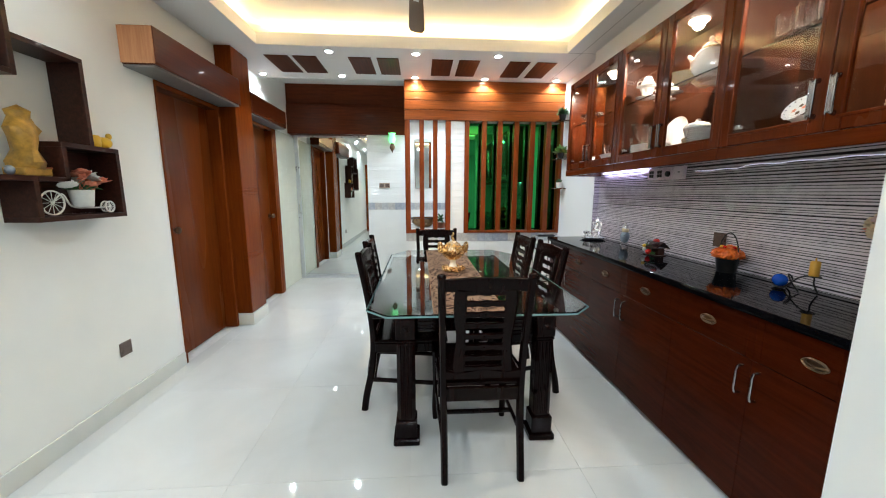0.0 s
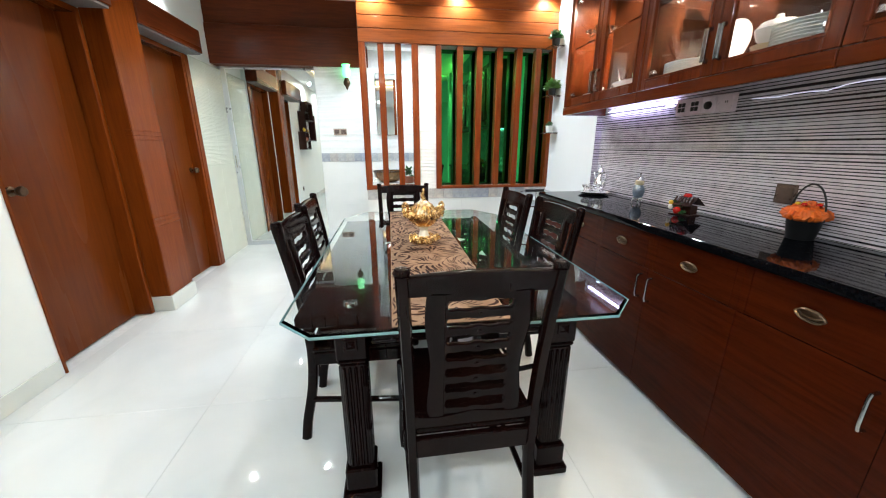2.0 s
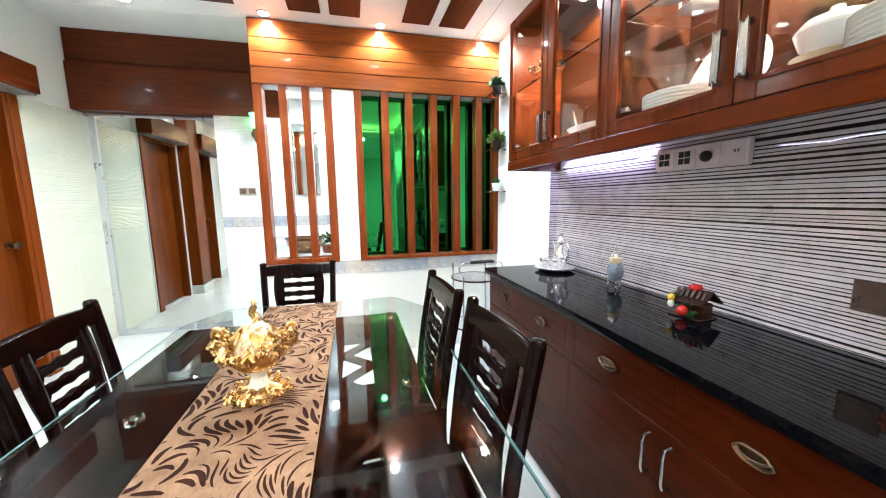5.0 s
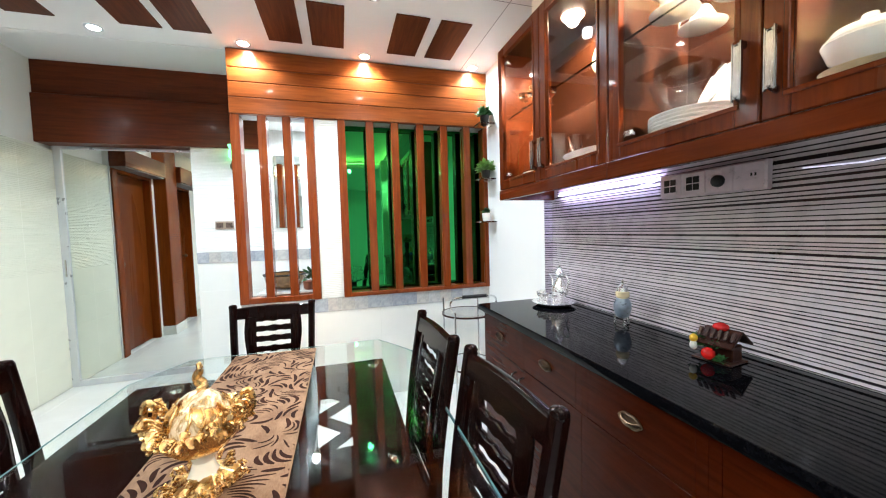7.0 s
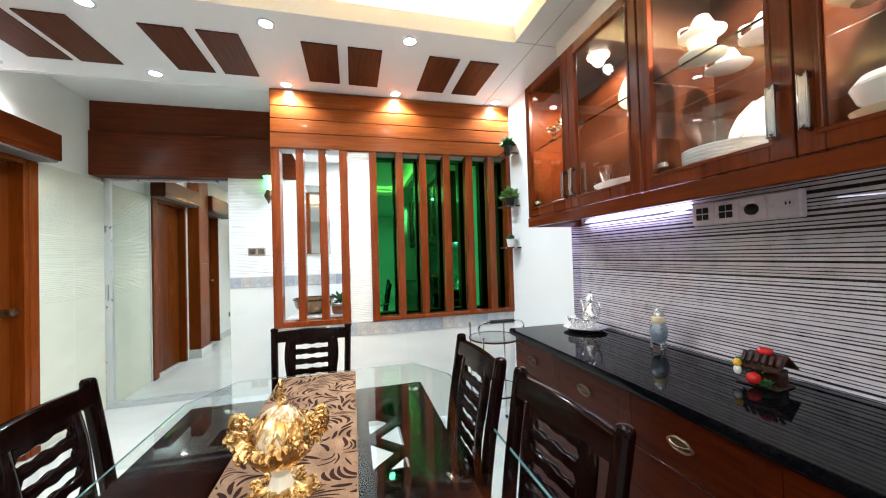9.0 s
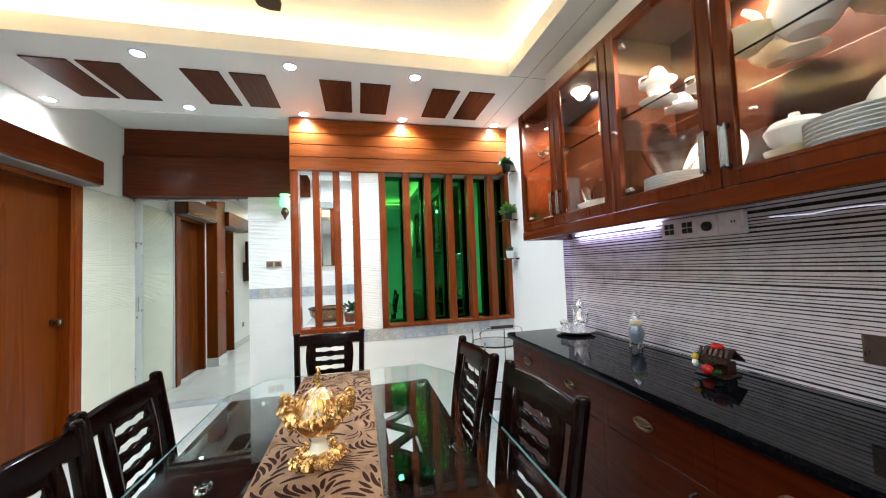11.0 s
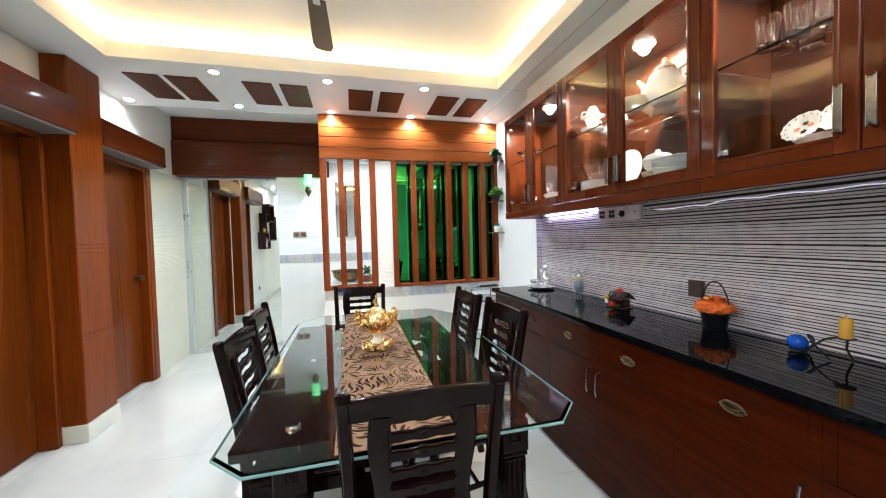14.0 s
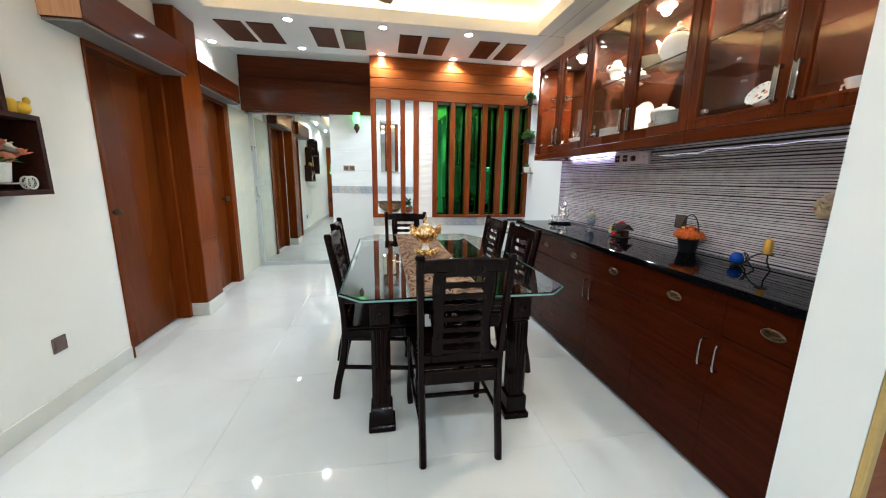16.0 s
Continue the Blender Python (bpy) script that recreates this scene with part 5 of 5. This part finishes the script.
# ---------------------------------------------------------------- open shelf on the west wall
sf = thing("wall_shelf", pose(0, 0, 0), "dark brown interlocking box shelf on the cream wall", "shelf")
X0, X1, th = XL, XL + 0.15, 0.022
for nm, r in (("board", (X0, X1, 2.19, 2.65, 1.165, 1.187)), ("board", (X0, X1, 2.335, 2.65, 1.505, 1.527)), ("upright", (X0, X1, 2.628, 2.65, 1.187, 1.505)), ("upright", (X0, X1, 2.19, 2.212, 1.187, 1.345)),
              ("board", (X0, X1, 1.55, 2.212, 1.345, 1.367)), ("upright", (X0, X1, 2.335, 2.357, 1.345, 1.505)), ("board", (X0, X1, 2.2125, 2.357, 1.345, 1.366)),
              ("upright", (X0, X1, 2.485, 2.507, 1.527, 1.915)), ("board", (X0, X1, 2.20, 2.507, 1.915, 1.937)), ("upright", (X0, X1, 2.178, 2.20, 1.77, 2.16)), ("board", (X0, X1, 1.72, 2.178, 1.77, 1.792)), ("board", (X0, X1, 1.72, 2.178, 2.138, 2.16)), ("upright", (X0, X1, 1.698, 1.72, 1.77, 2.16)), ("upright", (X0, X1, 1.528, 1.55, 1.345, 1.915))):
    part(nm, box(*r, 0.0015), DARKBROWN, sf)
part("back_panel", box(X0, X0 + 0.006, 2.358, 2.627, 1.188, 1.504), DARKBROWN, sf)
XS = XL + 0.075
fig = part("figurine", lathe([(0.045, 0.03), (0.055, 0.06), (0.04, 0.11), (0.055, 0.16), (0.06, 0.20), (0.035, 0.235), (0.028, 0.25), (0.034, 0.275), (0.001, 0.30)], 16, box(-0.045, 0.045, -0.06, 0.06, 0, 0.035, 0.004), (0, 0, 0), lambda a, i: 0.25 * math.sin(2 * a + i) + 0.10 * math.sin(5 * a + 2 * i)), plain("ochre_figurine", (0.62, 0.34, 0.05), 0.4, 0, 0.6, 25, 0.1, 0.3), None, "", True)
fig.matrix_basis = pose(XS, 2.25, 1.367)
tagged(fig, "abstract yellow and ochre figurine on the shelf", "figurine")
for dy in (2.08, 2.15):
    o = part("marble_egg", ball(0.017, (0, 0, 0.0204), (1, 1, 1.2)), GREYBLUE, None, "", True)
    o.matrix_basis = pose(XS + 0.03, dy, 1.367)
    tagged(o, "small blue-grey glass egg on the shelf", "ornament", "glass eggs")
bd = part("bird_ornament", ball(0.014, (-0.0, 0.03, 0.065), (1, 1, 1.2), 12, 8, ball(0.030, (0, 0, 0.029), (0.9, 1.25, 0.97), 16, 10)), YELLOW, None, "", True)
bd.matrix_basis = pose(XS + 0.045, 2.605, 1.527)
tagged(bd, "small glossy orange-yellow bird ornament", "ornament")
jr = lathe_thing("small_jar", [(0.026, 0), (0.030, 0.005), (0.032, 0.05), (0.026, 0.060), (0.001, 0.062)], (XS, 2.52 + 0.02, 1.527), YELLOW, "small orange-yellow jar on the shelf", "jar")
jr.matrix_basis = pose(XS + 0.035, 2.55, 1.527)
bike = thing("bicycle_planter", pose(XS + 0.02, 2.43, 1.188), "white wire bicycle planter with coral and white flowers", "planter")
for y, r in ((-0.12, 0.055), (0.155, 0.028), (0.14, 0.028)):
    w = part("wheel", sweep([(0, r * math.cos(a), r * math.sin(a)) for a in [2 * math.pi * k / 24 for k in range(24)]], 0.004, 6, None, 2, True, (1, 0, 0)), WHITEPETAL, bike, "", True)
    w.matrix_basis = pose(0.035 if y == 0.14 else 0, y, r + 0.0045)
    for q in range(6):
        a = math.pi * q / 6
        part("spoke", sweep([(0, r * math.cos(a), r * math.sin(a)), (0, -r * math.cos(a), -r * math.sin(a))], 0.0015, 4, None, 2), WHITEPETAL, w)
part("bike_frame", sweep(smooth_path([(0, -0.12, 0.058), (0, -0.07, 0.10), (0, -0.03, 0.04), (0, 0.06, 0.03), (0, 0.15, 0.03)], 5), 0.004, 6, None, 2), WHITEPETAL, bike, "", True)
part("basket", lathe([(0.036, 0), (0.040, 0.004), (0.050, 0.085), (0.046, 0.085), (0.001, 0.07)], 20, None, (0, 0.03, 0.035)), WHITEPETAL, bike, "white woven basket", True)
rnd = random.Random(3)
for k in range(14):
    p = (rnd.uniform(-0.05, 0.05), rnd.uniform(-0.10, 0.16), rnd.uniform(0.13, 0.20))
    part("flower", blossom(bmesh.new(), p, 0.040, k, 10), PINK if k % 3 else WHITEPETAL, bike, "fabric flower")
part("leaves", leafy(40, 0.09, 0.05, 0.04, 9, (0, 0.03, 0.12)), GREEN, bike, "small green leaves")

# ---------------------------------------------------------------- wall lamp
GREENSHADE = glow("lit_green_glass", (0.06, 0.9, 0.22), 1.2)
wl = thing("wall_lamp", pose(0.01, 5.77, 1.86), "small brass wall lamp with lit green glass shade", "lamp")
part("shade", lathe([(0.022, 0.13), (0.045, 0.16), (0.050, 0.20), (0.036, 0.235), (0.048, 0.27), (0.044, 0.27), (0.032, 0.235), (0.044, 0.20), (0.018, 0.135)], 24, None, (0, 0, 0), lambda a, i: 0.06 * math.cos(8 * a) if i in (4, 5) else 0, False), GREENSHADE, wl, "lit green fluted glass", True)
part("body", lathe([(0.003, 0.0), (0.010, 0.012), (0.016, 0.03), (0.036, 0.06), (0.040, 0.085), (0.026, 0.11), (0.022, 0.13), (0.001, 0.132)], 20), BRONZE, wl, "", True)
part("bracket", sweep([(0, 0.0, 0.08), (0, 0.05, 0.09)], 0.008, 8, None, 2), BRONZE, wl)
part("rosette", lathe([(0.030, 0), (0.028, 0.006), (0.001, 0.008)], 20), BRONZE, wl, "", True).matrix_basis = pose(0, 0.055, 0.09, 90, 0, 0)

# ---------------------------------------------------------------- plants on little corner shelves
for z, pm, lm, n, sp, lf, lab in ((2.13, BLACK, GREEN, 70, 0.05, 0.07, "dark trailing plant in a black pot on a corner shelf"), (1.70, BLACK, LIGHTGREEN, 90, 0.07, 0.07, "pale green leafy plant in a black pot on a corner shelf"), (1.36, PORCELAIN, GREEN, 80, 0.04, 0.03, "small green plant in a white pot on a corner shelf")):
    s = part("corner_shelf", box(1.99, 2.118, 4.66, 4.80, z - 0.012, z, 0.002), CLEAR)
    tagged(s, "small clear glass corner shelf", "shelf", "corner shelves")
    p = thing("potted_plant", pose(2.06, 4.73, z), lab, "plant", "corner plants")
    part("pot", lathe([(0.026, 0), (0.030, 0.004), (0.038, 0.065), (0.034, 0.065), (0.001, 0.05)], 20), pm, p, "", True)
    part("leaves", leafy(n, sp, sp * 1.2, lf, int(z * 100), (0, 0, 0.065)), lm, p)

# ---------------------------------------------------------------- glass trolley in the corner
tr = thing("tea_trolley", pose(1.80, 4.52, 0), "chrome tea trolley with round glass shelves and black handle", "trolley")
for z in (0.30, 0.68):
    part("glass_shelf", lathe([(0.001, z), (0.185, z), (0.185, z + 0.008), (0.001, z + 0.008)], 40), CLEAR, tr, "round glass shelf")
    part("rim", lathe([(0.186, z - 0.002), (0.190, z - 0.002), (0.190, z + 0.010), (0.186, z + 0.010)], 40, None, (0, 0, 0), None, False), DARKBROWN, tr, "thin brown rim")
for k in range(4):
    a = math.pi / 4 + math.pi / 2 * k
    part("post", lathe([(0.008, 0.03), (0.008, 0.78 if k in (0, 1) else 0.72)], 10, None, (0.20 * math.cos(a), 0.20 * math.sin(a), 0)), CHROME, tr, "", True)
    part("castor", ball(0.018, (0.20 * math.cos(a), 0.20 * math.sin(a), 0.018), (0.6, 1, 1)), BLACK, tr, "", True)
part("handle_rail", sweep(smooth_path([(-0.16, -0.13, 0.72), (-0.17, -0.14, 0.80), (-0.10, -0.15, 0.83), (0.10, -0.15, 0.83), (0.17, -0.14, 0.80), (0.16, -0.13, 0.72)], 4), 0.007, 8, None, 2), CHROME, tr, "", True)
part("grip", sweep([(-0.09, -0.15, 0.83), (0.09, -0.15, 0.83)], 0.013, 10, None, 2), BLACK, tr, "black grip", True)

# ---------------------------------------------------------------- wash corner behind the slats
wc = part("wash_counter", box(0.262, 0.934, 5.15, 5.83, 0.80, 0.835, 0.004), TILEWHITE)
tagged(wc, "white counter in the tiled wash corner", "worktop")
part("cabinet", box(0.28, 0.93, 5.20, 5.83, 0.0, 0.80, 0.003), TILEWHITE, wc)
bs = part("wash_basin", lathe([(0.08, 0.0), (0.12, 0.01), (0.16, 0.06), (0.17, 0.11), (0.175, 0.115), (0.165, 0.12), (0.15, 0.06), (0.001, 0.02)], 36), plain("aged_gold_brown_ceramic", (0.30, 0.16, 0.06), 0.25, 0.3, 0.6, 18, 0.4), None, "", True)
bs.matrix_basis = pose(0.445, 5.40, 0.835)
tagged(bs, "round gold-brown ceramic wash basin with black rim", "basin")
part("rim", lathe([(0.168, 0.118), (0.178, 0.120), (0.178, 0.128), (0.166, 0.128)], 36, None, (0, 0, 0), None, False), BLACK, bs, "black rim", True)
wm = part("wall_mirror", box(0.33, 0.575, 5.805, 5.823, 1.36, 2.06, 0.006, None, 2), MIRROR)
tagged(wm, "frameless upright mirror above the basin", "mirror")
wp = thing("potted_plant", pose(0.665, 5.24, 0.835), "small leafy plant in a brown pot beside the basin", "plant")
part("pot", lathe([(0.05, 0), (0.06, 0.01), (0.065, 0.07), (0.058, 0.07), (0.001, 0.05)], 20), plain("terracotta_pot", (0.30, 0.10, 0.05), 0.6), wp, "", True)
part("leaves", leafy(40, 0.08, 0.15, 0.06, 77, (0, 0, 0.07)), GREEN, wp)

# ---------------------------------------------------------------- carved screen round the corner of the white wall
jl = thing("carved_panel", pose(0, 0, 0), "brown panel with pale gold carved scrolls", "screen")
part("panel", box(1.69, 2.65, 1.247, 1.2565, 0.02, 1.9, 0.002), HEADWOOD, jl)
PALEGOLD = plain("pale_gold_trim", (0.62, 0.42, 0.16), 0.35, 0.4, 0.15, 30)
part("edge_strip", box(1.664, 1.69, 1.236, 1.2565, 0.0, 1.92, 0.003), PALEGOLD, jl, "pale gold edge strip")
for k in range(9):
    for j in range(4):
        cx, cz, d = 1.82 + 0.22 * j, 0.18 + 0.20 * k, (-1) ** (k + j)
        pts = [(cx + d * (0.02 + 0.011 * q) * math.cos(q * 0.55), 1.242, cz + (0.02 + 0.011 * q) * math.sin(q * 0.55)) for q in range(12)]
        part("scroll", sweep(pts, (0.009, 0.005), 6, None, 3, False, (0, 1, 0)), WHITEPETAL if (k + j) % 3 == 0 else PALEGOLD, jl, "")

# ---------------------------------------------------------------- screen with a green garland, met only in the mirror
sc = thing("wooden_screen", pose(0, 0, 0), "red-brown wooden screen with a lit green garland", "screen")
part("panel", box(XL, -1.02, -0.74, -0.70, 0.0, 2.2, 0.004), JAMBWOOD, sc)
part("ledge", box(XL + 0.002, -1.02, -0.70, -0.55, 0.62, 0.65, 0.004), BEAMWOOD, sc)
# the leaves emit a low green glow in place of fairy lights
part("garland", leafy(220, 0.20, 0.7, 0.06, 31, (-1.2, -0.66, 1.35)), glow("glowing_green_leaves", (0.10, 0.8, 0.25), 0.6), sc, "green leaves given a glow of their own")

# ---------------------------------------------------------------- pieces: floor tiles
for i in range(-2, 5):
    for j in range(-7, 6):
        x0, y0 = 0.34 - 0.81 + 0.81 * i, 2.0 + 0.81 * j
        xa, xb, ya, yb2 = max(x0, XL), min(x0 + 0.81, XBACK), max(y0, YBACK), min(y0 + 0.81, 5.96)
        if xb - xa < 0.03 or yb2 - ya < 0.03:
            continue
        part("floor_tile", box(xa + 0.0005, xb - 0.0005, ya + 0.0005, yb2 - 0.0005, -0.006, 0, 0.0004), FLOOR, floor)


# pieces: ridged white wall tiles and striped splashback tiles, facing -y in their own frame
def ridged_mesh(w, h, material=None, deep=1.0):
    bm = bmesh.new()
    rnd = random.Random(4)
    prof, z = [(0.0, 0.001)], 0.0
    while z < h - 0.016:
        a, d = rnd.uniform(0.011, 0.016), rnd.uniform(0.0015, 0.004)
        prof += [(z + 0.001, 0.001), (z + a * 0.3, 0.001 + (0.003 + d * 0.7) * deep), (z + a * 0.7, 0.001 + (0.003 + d * 0.7) * deep)]
        z += a
    prof += [(h - 0.001, 0.001), (h, 0.0)]
    rows = [[bm.verts.new((x, -p, z)) for x in (0.0006, w - 0.0006)] for z, p in prof]
    for a, b in zip(rows, rows[1:]):
        bm.faces.new((a[0], a[1], b[1], b[0]))
    me = bpy.data.meshes.new("wall_tile")
    bmesh.ops.recalc_face_normals(bm, faces=bm.faces)
    bm.to_mesh(me)
    bm.free()
    me.materials.append(material or TILEWHITE)
    return me


def striped_mesh(w, h, seed):
    bm = bmesh.new()
    rnd = random.Random(seed)
    z = 0.0
    prev = None
    while z < h - 0.001:
        a, g = rnd.choice((0.007, 0.008, 0.009, 0.010, 0.012)), rnd.choice((0.003, 0.0035, 0.004, 0.0045, 0.0045, 0.0075))
        a = min(a, h - z)
        for z0, z1, d, k in ((z, min(z + g, h), 0.002, 1), (min(z + g, h), min(z + g + a, h), 0.0045, 0)):
            if z1 - z0 < 1e-5:
                continue
            v = [bm.verts.new((x, -d, q)) for x, q in ((0, z0), (w - 0.0002, z0), (w - 0.0002, z1), (0, z1))]
            f = bm.faces.new(v)
            f.material_index = k
            if prev:
                bm.faces.new((prev[0], prev[1], v[1], v[0])).material_index = 1
            prev = (v[3], v[2])
        z += a + g
    me = bpy.data.meshes.new("splash_tile")
    bm.to_mesh(me)
    bm.free()
    me.materials.append(STRIPE)
    me.materials.append(STRIPEDARK)
    return me


STRIPE = plain("lilac_grey_stripe", (0.74, 0.68, 0.72), 0.28, 0, 0.12, 14, 0.2, 0)
STRIPEDARK = plain("dark_aubergine_groove", (0.012, 0.008, 0.012), 0.3, 0, 0.2, 14, 0.2, 0)


def tiles(name, parent, mesh, w, h, nx, nz, m):
    for i in range(nx):
        for j in range(nz):
            o = new(name, mesh)
            o.parent = parent
            o.matrix_basis = m @ pose(i * w, 0, j * h)


ob = bpy.data.objects
north, part_wall, east, west2 = ob["wall_north_1"], ob["wall_partition"], ob["wall_east_1"], ob["wall_west_2"]
# far wall, below and above its patterned band
tiles("wall_tile", north, ridged_mesh(0.60, 0.2625, None, 0.0), 0.60, 0.2625, 2, 4, pose(-0.358, 5.832, 0))
tiles("wall_tile", north, ridged_mesh(0.60, 0.241, None, 0.6), 0.60, 0.241, 2, 4, pose(-0.358, 5.832, 1.15))
# partition
tiles("wall_tile", part_wall, ridged_mesh(0.485, 0.236, None, 0.0), 0.485, 0.236, 4, 3, pose(0.228, YP + 0.012, 0))
tiles("wall_tile", part_wall, ridged_mesh(0.163, 0.264, None, 0.5), 0.163, 0.264, 1, 5, pose(0.768, YP + 0.012, 0.812))
# west wall beside the mirror
tiles("wall_tile", west2, ridged_mesh(0.3625, 0.2594, TILECREAM, 0.0), 0.3625, 0.2594, 2, 4, pose(XL - 0.012, 5.208, 0, 0, 0, 90))
tiles("wall_tile", west2, ridged_mesh(0.3625, 0.2594, TILECREAM, 0.42), 0.3625, 0.2594, 2, 4, pose(XL - 0.012, 5.208, 1.0376, 0, 0, 90))
# splashback
for j in range(2):
    tiles("splash_tile", east, striped_mesh(0.61, 0.30, 7 + j), 0.61, 0.30, 4, 1, pose(XR + 0.006, 3.93, 0.872 + 0.30 * j, 0, 0, -90))
    tiles("splash_tile", east, striped_mesh(0.052, 0.30, 7 + j), 0.052, 0.30, 1, 1, pose(XR + 0.006, 3.983, 0.872 + 0.30 * j, 0, 0, -90))

tiles("splash_tile", east, striped_mesh(0.61, 0.071, 11), 0.61, 0.071, 4, 1, pose(XR + 0.006, 3.93, 1.472, 0, 0, -90))


def band_mat():
    m, nt, b = mat("patterned_band_tile")
    n = noise_tex(nt, 28, 3, (1, 1, 1), 0.5, 1.5)
    oi = nt.nodes.new("ShaderNodeObjectInfo")
    tint = ramp(nt, oi.outputs["Random"], [(0.0, (0.36, 0.39, 0.44)), (0.35, (0.52, 0.53, 0.53)), (0.7, (0.56, 0.52, 0.46)), (1.0, (0.42, 0.46, 0.52))])
    nt.links.new(mix(nt, tint, ramp(nt, n, [(0.35, (0.7, 0.72, 0.75)), (0.6, (1, 1, 1))]), 0.8), b.inputs["Base Color"])
    b.inputs["Roughness"].default_value = 0.2
    return m


BAND = band_mat()
bm = box(0.0005, 0.0965, -0.008, 0.0, 0.0, 0.10, 0.001)
b1 = part("band_tile", bm, BAND, part_wall)
b1.matrix_basis = pose(0.228, YP + 0.012, 0.71)
for k in range(1, 20):
    o = new("band_tile", b1.data)
    o.parent, o.matrix_basis = part_wall, pose(0.228 + 0.097 * k, YP + 0.012, 0.71)
for k in range(13):
    o = new("band_tile", b1.data)
    o.parent, o.matrix_basis = north, pose(-0.358 + 0.097 * k, 5.832, 1.05)

for j in range(2):
    tiles("splash_tile", east, striped_mesh(0.054, 0.30, 7 + j), 0.054, 0.30, 1, 1, pose(2.12, 3.985, 0.872 + 0.30 * j))
